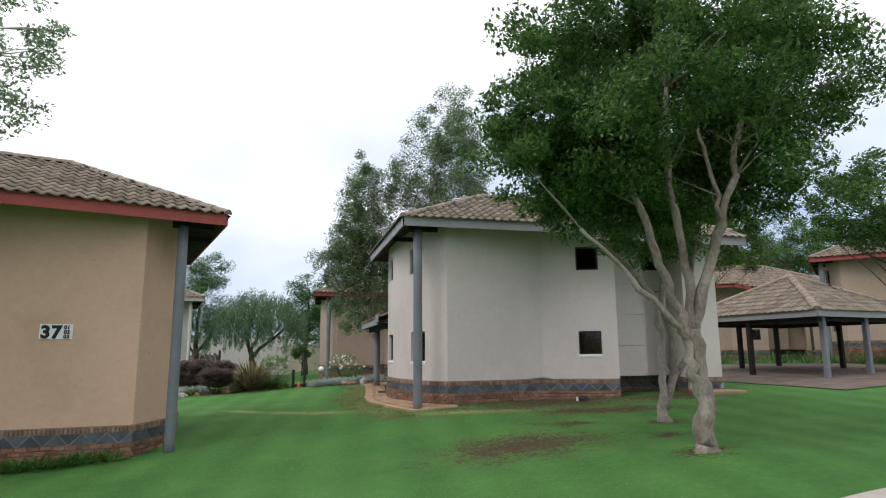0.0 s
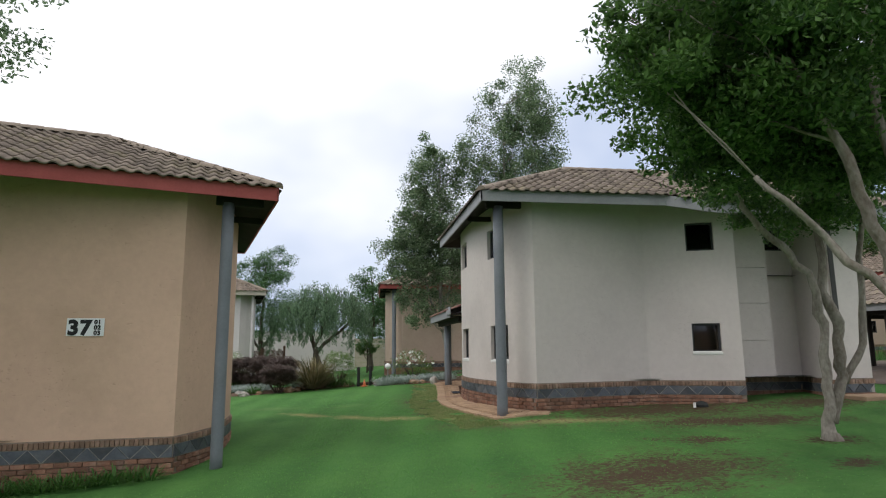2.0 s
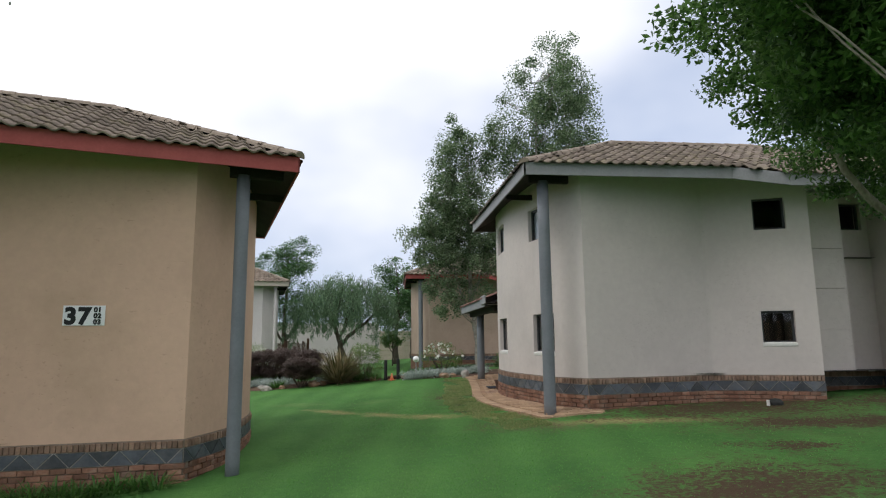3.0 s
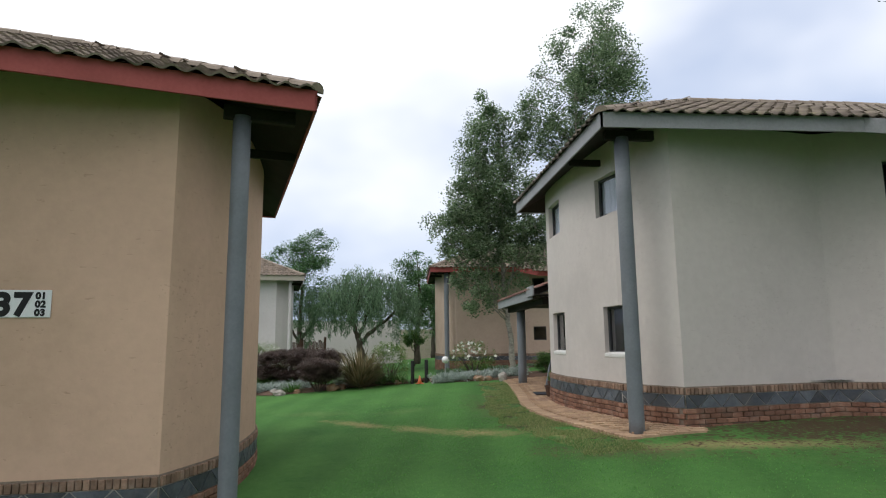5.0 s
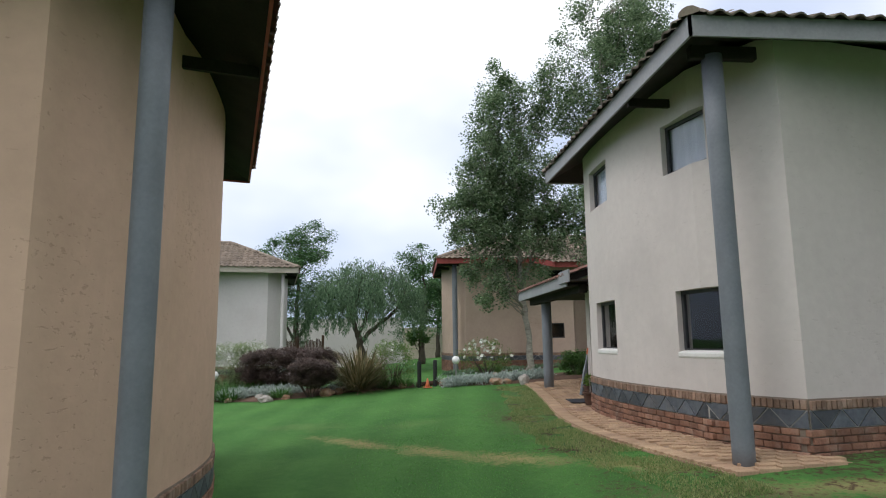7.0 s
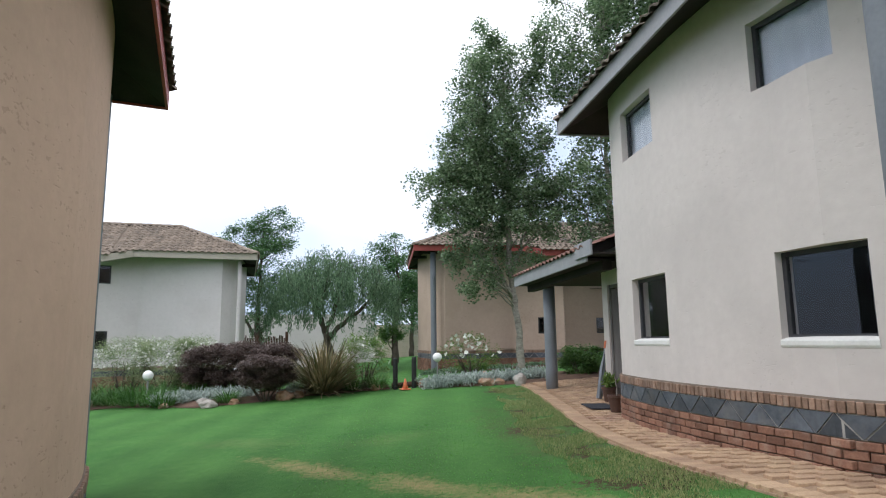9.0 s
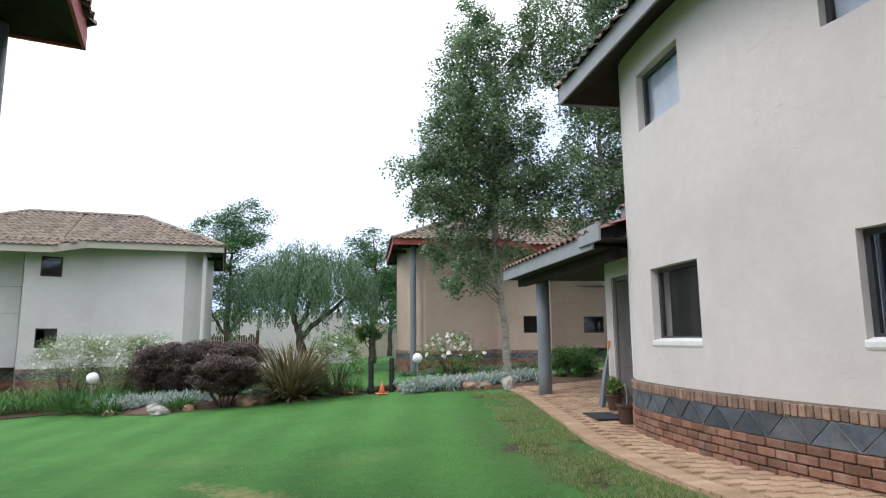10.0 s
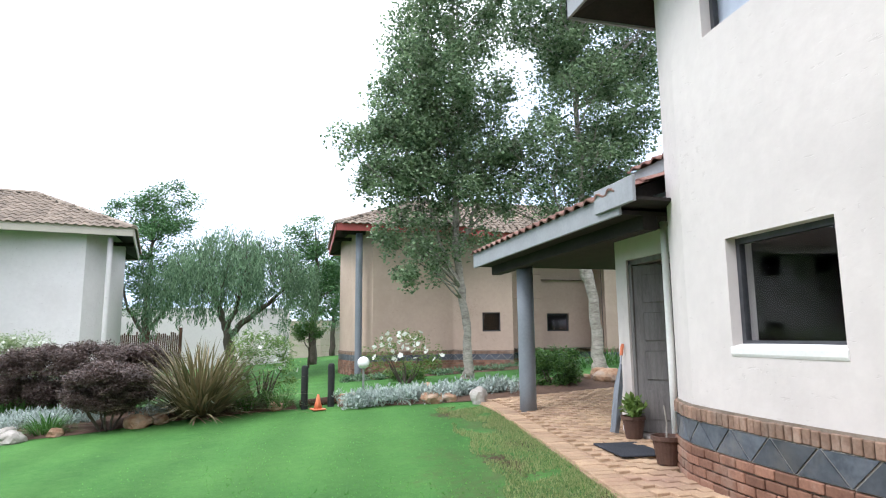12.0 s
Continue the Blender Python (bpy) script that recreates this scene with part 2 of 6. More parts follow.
    colour = patch([blob(4.2, 9.9, 1.8, 1.25, 0.25), blob(5.9, 11.6, 0.9, 0.4, -0.3), blob(2.1, 19.8, 0.26, 0.6, 0.2), blob(2.2, 18.2, 0.2, 0.6, -0.1), blob(2.15, 16.7, 0.6, 0.25, -0.6), blob(2.4, 21.4, 0.2, 0.7, 0.1), blob(2.12, 19.87, 0.30, 0.42, 0.2), blob(2.04, 19.96, 0.30, 0.42, 0.2), blob(2.85, 19.84, 0.30, 0.42, 0.2), blob(2.82, 22.13, 0.30, 0.42, 0.2), blob(2.59, 16.76, 0.30, 0.42, 0.2), blob(2.69, 24.56, 0.30, 0.42, 0.2),
                    blob(5.8, 7.2, 0.5, 0.45, 0), blob(7.55, 10.75, 0.5, 0.45, 0), blob(7.0, 14.85, 4.4, 1.5, -0.08), blob(10.4, 14.4, 2.2, 1.2, 0), blob(7.5, 12.9, 2.2, 0.7, -0.2), blob(6.6, 9.2, 0.6, 0.35, 0.4)], (0.068, 0.040, 0.026), 0.94, colour, 0.5, 4.0)
    link(colour, p.inputs["Base Color"])
    bp = n.new("ShaderNodeBump")
    bp.inputs["Strength"].default_value, bp.inputs["Distance"].default_value = 0.7, 0.03
    link(noise_at(45, 6, 0.7), bp.inputs["Height"])
    link(bp.outputs[0], p.inputs["Normal"])
    return m


M_GRASS = lawn_material()
M_BLADE = leafy("grass_blade", (0.085, 0.25, 0.055), (0.17, 0.40, 0.10), 0.6, 0.7)
M_DRY = leafy("dry_grass", (0.13, 0.23, 0.065), (0.42, 0.43, 0.20), 0.6, 0.7)
M_WHITE = plaster("grey_white_plaster", (0.55, 0.497, 0.467), (0.61, 0.556, 0.52), (0.50, 0.455, 0.428), 0.15)
M_TAN = plaster("tan_plaster", (0.545, 0.37, 0.273), (0.615, 0.422, 0.31), (0.475, 0.33, 0.235), 0.28)
M_PINK = plaster("pinkish_plaster", (0.42, 0.32, 0.25), (0.48, 0.37, 0.29), (0.385, 0.29, 0.225))
M_PALE = plaster("pale_plaster", (0.60, 0.555, 0.545), (0.66, 0.61, 0.60), (0.56, 0.51, 0.50))
# near-black indoor surfaces: the shade of the rooms is put into the colour
M_ROOMSHADE = material("room_shade_plaster", (0.045, 0.044, 0.043), (0.065, 0.063, 0.06), 2, 0.9, 0.1)
M_TILE = material("roof_tile", (0.125, 0.10, 0.08), (0.23, 0.19, 0.155), 3, 0.85, 0.3, 40, per_piece=0.25, stain=(0.20, 0.175, 0.10), stain_scale=2.0, coords="World")
M_OLDTILES = material("weathered_roof_tiles", (0.125, 0.10, 0.08), (0.23, 0.19, 0.155), 3, 0.85, 0.3, 40, per_island=0.25, stain=(0.20, 0.175, 0.10), stain_scale=2.0, coords="World")
M_TILES = material("roof_tiles_far", (0.145, 0.112, 0.085), (0.235, 0.188, 0.143), 3, 0.85, 0.3, 40, per_island=0.22, stain=(0.12, 0.10, 0.08), stain_scale=2.0, coords="World")
M_REDTILE = material("red_brown_tile", (0.16, 0.075, 0.058), (0.27, 0.15, 0.12), 3, 0.85, 0.3, 40, per_piece=0.2, stain=(0.30, 0.23, 0.19), stain_scale=5.0, coords="World")
M_CAP = material("ridge_cap", (0.20, 0.16, 0.125), (0.29, 0.24, 0.19), 3, 0.85, 0.3, 40, per_island=0.15, coords="World")
M_GREYPAINT = material("grey_paint", (0.235, 0.24, 0.25), (0.30, 0.305, 0.315), 3, 0.55, 0.15, 30, coords="World", stain=(0.20, 0.20, 0.20), stain_scale=1.5)
M_POST = material("post_grey_paint", (0.15, 0.165, 0.185), (0.19, 0.205, 0.225), 3, 0.5, 0.15, 30, coords="World", stain=(0.12, 0.13, 0.14), stain_scale=1.5)
M_RED = material("red_fascia_paint", (0.30, 0.062, 0.055), (0.37, 0.085, 0.075), 2.5, 0.6, 0.15, 30, coords="World", stain=(0.26, 0.06, 0.05))
M_CREAMFASCIA = material("cream_fascia_paint", (0.42, 0.37, 0.31), (0.48, 0.43, 0.36), 2.5, 0.6, 0.15, 30, coords="World")
# dark timber taken down to near black, with the eaves' shade in the colour
M_SOFFIT = material("shade_toned_timber", (0.012, 0.009, 0.008), (0.026, 0.020, 0.017), 3, 0.8, 0.3, 30, coords="World", stretch=(1, 1, 1))
M_BRICK = material("brick", (0.145, 0.07, 0.047), (0.27, 0.145, 0.095), 5, 0.9, 0.5, 45, per_piece=0.3, coords="World", stain=(0.30, 0.22, 0.17), stain_scale=4)
M_BRICKS = material("brick_joined", (0.145, 0.07, 0.047), (0.27, 0.145, 0.095), 5, 0.9, 0.5, 45, per_island=0.3, coords="World", stain=(0.30, 0.22, 0.17), stain_scale=4)
M_COPING = material("coping_brick", (0.165, 0.105, 0.075), (0.29, 0.19, 0.135), 6, 0.9, 0.5, 45, per_piece=0.3, coords="World", stain=(0.32, 0.25, 0.20), stain_scale=5)
M_COPINGS = material("coping_joined", (0.165, 0.105, 0.075), (0.29, 0.19, 0.135), 6, 0.9, 0.5, 45, per_island=0.3, coords="World", stain=(0.32, 0.25, 0.20), stain_scale=5)
M_SLATE = material("slate", (0.035, 0.042, 0.053), (0.095, 0.107, 0.125), 4, 0.55, 0.5, 25, per_piece=0.4, coords="World", stain=(0.13, 0.125, 0.12), stain_scale=3, spec=0.5)
M_SLATES = material("slate_joined", (0.035, 0.042, 0.053), (0.095, 0.107, 0.125), 4, 0.55, 0.5, 25, per_island=0.4, coords="World", stain=(0.13, 0.125, 0.12), stain_scale=3, spec=0.5)
M_MORTAR = material("mortar", (0.16, 0.125, 0.095), (0.26, 0.21, 0.165), 6, 0.95, 0.4, 60, coords="World")
M_GROUT = material("pale_grout", (0.30, 0.285, 0.26), (0.40, 0.38, 0.35), 6, 0.95, 0.3, 60, coords="World")
M_PAVER = material("paver", (0.30, 0.195, 0.125), (0.47, 0.335, 0.21), 2.5, 0.9, 0.45, 50, per_piece=0.13, coords="World", stain=(0.27, 0.17, 0.125), stain_scale=1.1)
M_PAVERS = material("paver_joined", (0.30, 0.195, 0.125), (0.47, 0.335, 0.21), 2.5, 0.9, 0.45, 50, per_island=0.13, coords="World", stain=(0.27, 0.17, 0.125), stain_scale=1.1)
M_SAND = material("joint_sand", (0.25, 0.17, 0.11), (0.36, 0.255, 0.165), 3, 0.95, 0.4, 40, coords="World")
M_SOIL = material("bed_soil", (0.07, 0.042, 0.028), (0.13, 0.08, 0.055), 3, 0.95, 0.8, 25, coords="World", relief=0.04)
M_ROCK = material("garden_rock", (0.26, 0.14, 0.08), (0.42, 0.29, 0.19), 4, 0.9, 0.7, 18, per_piece=0.25, relief=0.03, stain=(0.33, 0.31, 0.28), stain_scale=3)
M_PALEROCK = material("pale_rock", (0.26, 0.24, 0.21), (0.40, 0.37, 0.33), 4, 0.9, 0.6, 18, relief=0.03)
M_FRAME = material("window_frame", (0.035, 0.036, 0.04), (0.06, 0.06, 0.065), 5, 0.5, 0.1, 30, coords="World")
M_GLASS = glass("window_glass")
# curtain cloth; its blue-grey also stands for sky reflected in the panes
M_CURTAIN = material("curtain", (0.42, 0.46, 0.53), (0.52, 0.56, 0.63), 3, 0.9, 0.0, 30)
M_SILL = material("white_sill", (0.62, 0.61, 0.58), (0.72, 0.71, 0.68), 3, 0.8, 0.2, 40, coords="World")
M_BARK = material("pale_bark", (0.15, 0.125, 0.10), (0.37, 0.33, 0.285), 3.0, 0.9, 1.0, 26, coords="World", relief=0.04, stain=(0.11, 0.075, 0.05), stain_scale=3.2, stretch=(1, 1, 0.5))
M_BARKDARK = material("dark_bark", (0.05, 0.04, 0.032), (0.12, 0.10, 0.08), 5, 0.9, 0.8, 25, coords="World", relief=0.03, stretch=(1, 1, 0.4))
M_BARKGREY = material("poplar_bark", (0.21, 0.185, 0.155), (0.36, 0.33, 0.285), 4, 0.9, 0.7, 16, coords="World", relief=0.03, stain=(0.10, 0.085, 0.07), stain_scale=6, stretch=(1, 1, 2.5))
M_LEAF1 = leafy("broad_leaf", (0.027, 0.066, 0.021), (0.13, 0.24, 0.062), 0.42)
M_LEAF2 = leafy("poplar_leaf", (0.05, 0.098, 0.046), (0.27, 0.36, 0.20), 0.45, 0.32)
M_LEAF3 = leafy("pepper_leaf", (0.055, 0.115, 0.062), (0.21, 0.32, 0.18), 0.4)
M_LEAF4 = leafy("far_leaf", (0.035, 0.095, 0.04), (0.14, 0.26, 0.10), 0.35)
M_LEAF5 = leafy("yellow_green_leaf", (0.06, 0.12, 0.02), (0.17, 0.25, 0.06), 0.35)
M_SOFTLEAF = leafy("soft_grey_green_leaf", (0.11, 0.18, 0.10), (0.27, 0.36, 0.22), 0.6)
M_LIGHTLEAF = leafy("light_green_leaf", (0.07, 0.15, 0.03), (0.24, 0.36, 0.10), 0.4)
M_PURPLE = leafy("purple_leaf", (0.052, 0.037, 0.033), (0.16, 0.115, 0.098), 0.28)
M_PALELEAF = leafy("pale_leaf", (0.12, 0.19, 0.07), (0.36, 0.42, 0.22), 0.35)
M_FLAX = leafy("flax_leaf", (0.06, 0.075, 0.03), (0.24, 0.19, 0.10), 0.2, 0.5)
M_SILVER = leafy("silver_leaf", (0.22, 0.28, 0.24), (0.46, 0.52, 0.48), 0.2, 0.7)
M_STRAP = leafy("strap_leaf", (0.03, 0.10, 0.02), (0.10, 0.22, 0.05), 0.3)
M_PETAL = leafy("white_petal", (0.70, 0.70, 0.62), (0.85, 0.85, 0.80), 0.3, 0.7)
M_GLOBE = material("white_globe", (0.75, 0.75, 0.73), (0.82, 0.82, 0.80), 3, 0.3, 0.0)
M_BLACK = material("black_timber", (0.012, 0.014, 0.013), (0.028, 0.03, 0.028), 4, 0.7, 0.4, 25)
M_ORANGE = material("orange_plastic", (0.60, 0.16, 0.07), (0.66, 0.21, 0.10), 4, 0.5, 0.1)
M_POT = material("brown_pot", (0.06, 0.032, 0.022), (0.10, 0.055, 0.04), 6, 0.6, 0.2)
M_MAT = material("grey_mat", (0.022, 0.024, 0.03), (0.04, 0.042, 0.05), 5, 0.95, 0.6, 90)
M_DOOR = material("grey_door_timber", (0.11, 0.10, 0.095), (0.18, 0.165, 0.155), 4, 0.7, 0.3, 30, stretch=(6, 6, 0.7))
M_PLATE = material("white_enamel", (0.68, 0.69, 0.70), (0.74, 0.75, 0.76), 3, 0.4, 0.0)
M_INK = material("black_ink", (0.008, 0.008, 0.009), (0.014, 0.014, 0.015), 3, 0.6, 0.0)
M_LATH = material("lath_timber", (0.045, 0.024, 0.016), (0.10, 0.055, 0.036), 5, 0.9, 0.6, 25, per_piece=0.25)
M_CONCRETE = material("concrete_panel", (0.42, 0.36, 0.29), (0.52, 0.45, 0.37), 2, 0.9, 0.3, 25, coords="World")
M_YARD = material("worn_yard_paving", (0.10, 0.075, 0.06), (0.19, 0.15, 0.125), 2, 0.9, 0.5, 22, coords="World", stain=(0.075, 0.055, 0.042), stain_scale=0.8)
M_KERB = material("pale_kerb", (0.36, 0.32, 0.29), (0.46, 0.42, 0.38), 3, 0.9, 0.4, 40, coords="World")
M_METAL = material("dull_metal", (0.30, 0.30, 0.31), (0.42, 0.42, 0.43), 5, 0.4, 0.1, 30, metal=0.8)


# ---- building helpers ----
def part(name, data, mat, parent=None, label="", smooth=False):
    """One mesh object out of (verts, faces), given in world places, under a thing or part."""
    verts, faces = data
    me = bpy.data.meshes.new(name)
    base = parent.matrix_world.translation if parent else Vector()
    me.from_pydata([(v[0] - base.x, v[1] - base.y, v[2] - base.z) for v in verts], [], faces)
    me.materials.append(mat)
    if smooth:
        me.polygons.foreach_set("use_smooth", [True] * len(me.polygons))
    ob = new(name, me)
    if parent:
        ob.parent = parent
        ob.matrix_world = Matrix.Translation(base)
    if label:
        ob["label"] = label
    return ob


def thing(name, at, label, category, group="", kind=""):
    ob = new(name)
    ob.matrix_world = Matrix.Translation(at)
    bpy.context.view_layer.update()
    return tagged(ob, label, category, group, kind)


def joined(*datas):
    vs, fs = [], []
    for v, f in datas:
        k = len(vs)
        vs.extend(v)
        fs.extend([tuple(i + k for i in face) for face in f])
    return vs, fs


def moved(data, m):
    return [tuple(m @ Vector(v)) for v in data[0]], data[1]


def box(x0, x1, y0, y1, z0, z1):
    v = [(x, y, z) for z in (z0, z1) for y in (y0, y1) for x in (x0, x1)]
    return v, [(0, 2, 3, 1), (4, 5, 7, 6), (0, 1, 5, 4), (2, 6, 7, 3), (0, 4, 6, 2), (1, 3, 7, 5)]


def soft_box(x0, x1, y0, y1, z0, z1, r=0.01):
    """A box with chamfered edges."""
    bm = bmesh.new()
    v, f = box(x0, x1, y0, y1, z0, z1)
    bv = [bm.verts.new(p) for p in v]
    for face in f:
        bm.faces.new([bv[i] for i in face])
    bmesh.ops.bevel(bm, geom=bm.edges[:], offset=r, segments=1, affect="EDGES")
    bm.verts.index_update()
    out = [tuple(p.co) for p in bm.verts], [tuple(p.index for p in face.verts) for face in bm.faces]
    bm.free()
    return out


def prism(outline, z0, z1):
    n = len(outline)
    v = [(x, y, z0) for x, y in outline] + [(x, y, z1) for x, y in outline]
    f = [tuple(range(n - 1, -1, -1)), tuple(range(n, 2 * n))]
    f += [(i, (i + 1) % n, n + (i + 1) % n, n + i) for i in range(n)]
    return v, f


def tube(points, radii, sides=8, cap=True, wobble=0.0):
    """A tapered tube along points."""
    vs, fs = [], []
    pts = [Vector(p) for p in points]
    ref = None
    for i, p in enumerate(pts):
        d = (pts[min(i + 1, len(pts) - 1)] - pts[max(i - 1, 0)]).normalized()
        if ref is None:
            ref = d.orthogonal().normalized()
        a = (ref - d * ref.dot(d)).normalized()
        ref = a
        b = d.cross(a)
        for k in range(sides):
            t = 2 * math.pi * k / sides
            r = radii[i] * (1 + wobble * noise.noise(p * 3 + Vector((math.cos(t), math.sin(t), 0))))
            vs.append(tuple(p + (a * math.cos(t) + b * math.sin(t)) * r))
    for i in range(len(pts) - 1):
        for k in range(sides):
            k2 = (k + 1) % sides
            fs.append((i * sides + k, i * sides + k2, (i + 1) * sides + k2, (i + 1) * sides + k))
    if cap:
        fs.append(tuple(range(sides - 1, -1, -1)))
        fs.append(tuple(range((len(pts) - 1) * sides, len(pts) * sides)))
    return vs, fs


def lathe(profile, sides=20):
    """A turned shape round the z axis from (radius, height) pairs, closed by its own ends."""
    vs, fs = [], []
    for r, z in profile:
        for k in range(sides):
            t = 2 * math.pi * k / sides
            vs.append((r * math.cos(t), r * math.sin(t), z))
    for i in range(len(profile) - 1):
        for k in range(sides):
            k2 = (k + 1) % sides
            fs.append((i * sides + k, i * sides + k2, (i + 1) * sides + k2, (i + 1) * sides + k))
    fs.append(tuple(range(sides - 1, -1, -1)))
    fs.append(tuple(range((len(profile) - 1) * sides, len(profile) * sides)))
    return vs, fs


def at(data, x, y, z, turn=0.0, scale=1.0):
    return moved(data, Matrix.Translation((x, y, z)) @ Matrix.Rotation(turn, 4, "Z") @ Matrix.Scale(scale, 4))


# ---- ground ----
def ground(x, y):
    """Height of the lawn: it rises gently to the north-east, with a low mound."""
    ye, xe = min(max(y, 5), 27), min(max(x, -7), 9)
    far = 0.035 * (min(max(x, 9), 20) - 9) - 0.03 * (min(max(y, 29), 35) - 29)
    return (0.28 + 0.055 * xe + 0.025 * (ye - 13) + far + 0.15 * math.exp(-((x - 4.2) ** 2 / 6 + (y - 16) ** 2 / 8))
            + 0.25 * math.exp(-((x - 6.2) ** 2 + (y - 6.8) ** 2) / 5))


def ground_sheet():
    xs = [-400, -200, -90, -50, -35, -26] + [-20 + 0.5 * i for i in range(91)] + [30, 36, 45, 60, 90, 200, 400]
    ys = [-400, -200, -90, -50, -30, -18] + [-10 + 0.5 * i for i in range(121)] + [55, 62, 75, 100, 200, 400]
    v = [(x, y, ground(x, y) + (0.012 * noise.noise(Vector((x, y, 0)) * 0.9))) for y in ys for x in xs]
    w = len(xs)
    f = [(j * w + i, j * w + i + 1, (j + 1) * w + i + 1, (j + 1) * w + i) for j in range(len(ys) - 1) for i in range(w - 1)]
    g = part("ground", (v, f), M_GRASS, smooth=True)
    tagged(g, "mown green lawn with dry streaks and bare soil patches", "lawn", kind="structure")


ground_sheet()


# ---- houses ----
PITCH = 0.478


class Plan:
    """A house's own axes: u along the front from the roof's corner, v towards the back; side = -1 mirrors it."""

    def __init__(self, x, y, turn, side, ze, skew=0.0):
        a, b = radians(turn), radians(turn - skew)
        self.o, self.ze, self.side = Vector((x, y, 0)), ze, side
        self.u = Vector((math.cos(a), math.sin(a), 0)) * side
        self.v = Vector((-math.sin(b), math.cos(b), 0))

    def p(self, u, v, z):
        q = self.o + self.u * u + self.v * v
        return (q.x, q.y, z)

    def wall_pose(self, u, v, z, du, dv):
        """A pose whose x runs along (du, dv) and whose y points into the wall."""
        d = (self.u * du + self.v * dv).normalized()
        n = Vector((-d.y, d.x, 0)) * self.side
        m = Matrix((d, n, (0, 0, 1))).transposed().to_4x4()
        return Matrix.Translation(self.p(u, v, z)) @ m


def arc_wall(v0, v1, step):
    n = max(1, round((v1 - v0) / step))
    return [(8.88 - math.sqrt(8.5 ** 2 - (v - 4.0) ** 2), v) for v in [v0 + (v1 - v0) * i / n for i in range(n + 1)]]


def blunt(points, r=0.07):
    """Rounds the corners of an open line slightly."""
    out = [points[0]]
    for a, b, c in zip(points, points[1:], points[2:]):
        A, B, C = Vector(a), Vector(b), Vector(c)
        if (A - B).angle(C - B) > radians(172) or min((A - B).length, (C - B).length) < 3 * r:
            out.append(b)
            continue
        p, q = B + (A - B).normalized() * r, B + (C - B).normalized() * r
        out += [tuple(p), tuple((p + q + 2 * B) / 4), tuple(q)]
    return out + [points[-1]]


class Line:
    """A line in the plan with its length along it."""

    def __init__(self, points):
        self.pts = [Vector(p) for p in points]
        self.s = [0.0]
        for a, b in zip(self.pts, self.pts[1:]):
            self.s.append(self.s[-1] + (b - a).length)
        self.length = self.s[-1]

    def at(self, s):
        for i in range(len(self.pts) - 1):
            if s <= self.s[i + 1] or i == len(self.pts) - 2:
                k = (s - self.s[i]) / (self.s[i + 1] - self.s[i])
                d = (self.pts[i + 1] - self.pts[i]).normalized()
                return self.pts[i] + (self.pts[i + 1] - self.pts[i]) * k, d

    def near(self, u, v):
        best = min((i * self.length / 600 for i in range(601)), key=lambda s: (self.at(s)[0] - Vector((u, v))).length)
        return best


def strip(plan, line, z0, z1, holes=(), thick=0.22, out=0.0):
    """A wall along the line with openings cut through it. The outside lies to the right of the line's run."""
    ss = sorted(set([round(s, 4) for s in line.s] + [round(k, 4) for h in holes for k in h[:2]]))
    zs = sorted(set([z0, z1] + [k for h in holes for k in h[2:4]]))

    def spot(s, z, depth):
        p, d = line.at(s)
        n = Vector((-d.y, d.x))
        q = p + n * depth
        return plan.p(q.x, q.y, z)

    vs = [spot(s, z, d) for d in (-out, thick) for z in zs for s in ss]
    W, N = len(ss), len(ss) * len(zs)

    def solid(i, j):
        if not (0 <= i < W - 1 and 0 <= j < len(zs) - 1):
            return False
        s, z = (ss[i] + ss[i + 1]) / 2, (zs[j] + zs[j + 1]) / 2
        return not any(h[0] < s < h[1] and h[2] < z < h[3] for h in holes)

    fs = []
    for j in range(len(zs) - 1):
        for i in range(W - 1):
            if not solid(i, j):
                continue
            a, b, c, d = j * W + i, j * W + i + 1, (j + 1) * W + i + 1, (j + 1) * W + i
            fs += [(a, b, c, d), (N + d, N + c, N + b, N + a)]
            if not solid(i - 1, j):
                fs.append((a, d, N + d, N + a))
            if not solid(i + 1, j):
                fs.append((b, N + b, N + c, c))
            if not solid(i, j - 1):
                fs.append((a, N + a, N + b, b))
            if not solid(i, j + 1):
                fs.append((d, c, N + c, N + d))
    if plan.side < 0:
        fs = [f[::-1] for f in fs]
    return vs, fs


def tile_spots(outline, tw=0.23, th=0.34):
    """Places of the tiles on one slope. outline: polygon of (along, up) metres on the slope."""

    def inside(x, y):
        n, c = len(outline), False
        for i in range(n):
            (x1, y1), (x2, y2) = outline[i], outline[i - 1]
            if (y1 > y) != (y2 > y) and x < (x2 - x1) * (y - y1) / (y2 - y1) + x1:
                c = not c
        return c

    xs, ys = [p[0] for p in outline], [p[1] for p in outline]
    spots = []
    y = min(ys)
    while y < max(ys):
        x = min(xs)
        while x < max(xs):
            if inside(x + tw / 2, y + th * 0.5):
                spots.append((x, y))
            x += tw
        y += th
    return spots


PROFILE = [(0.0, 0.012), (0.035, 0.0), (0.07, 0.004), (0.105, 0.03), (0.14, 0.045), (0.175, 0.04), (0.21, 0.018), (0.235, 0.006)]


def tile_data(length=0.40):
    """One wavy roof tile, with its thickness at the lower edge."""
    lift = 0.028
    v = [(x, 0, z + lift) for x, z in PROFILE] + [(x, length, z + 0.004) for x, z in PROFILE] + [(x, 0, z + lift - 0.022) for x, z in PROFILE]
    n = len(PROFILE)
    f = [(i, i + 1, n + i + 1, n + i) for i in range(n - 1)] + [(2 * n + i, 2 * n + i + 1, i + 1, i) for i in range(n - 1)]
    return v, f


TILE_MESH = bpy.data.meshes.new("tile")
TILE_MESH.from_pydata(*[tile_data()[0], [], tile_data()[1]])
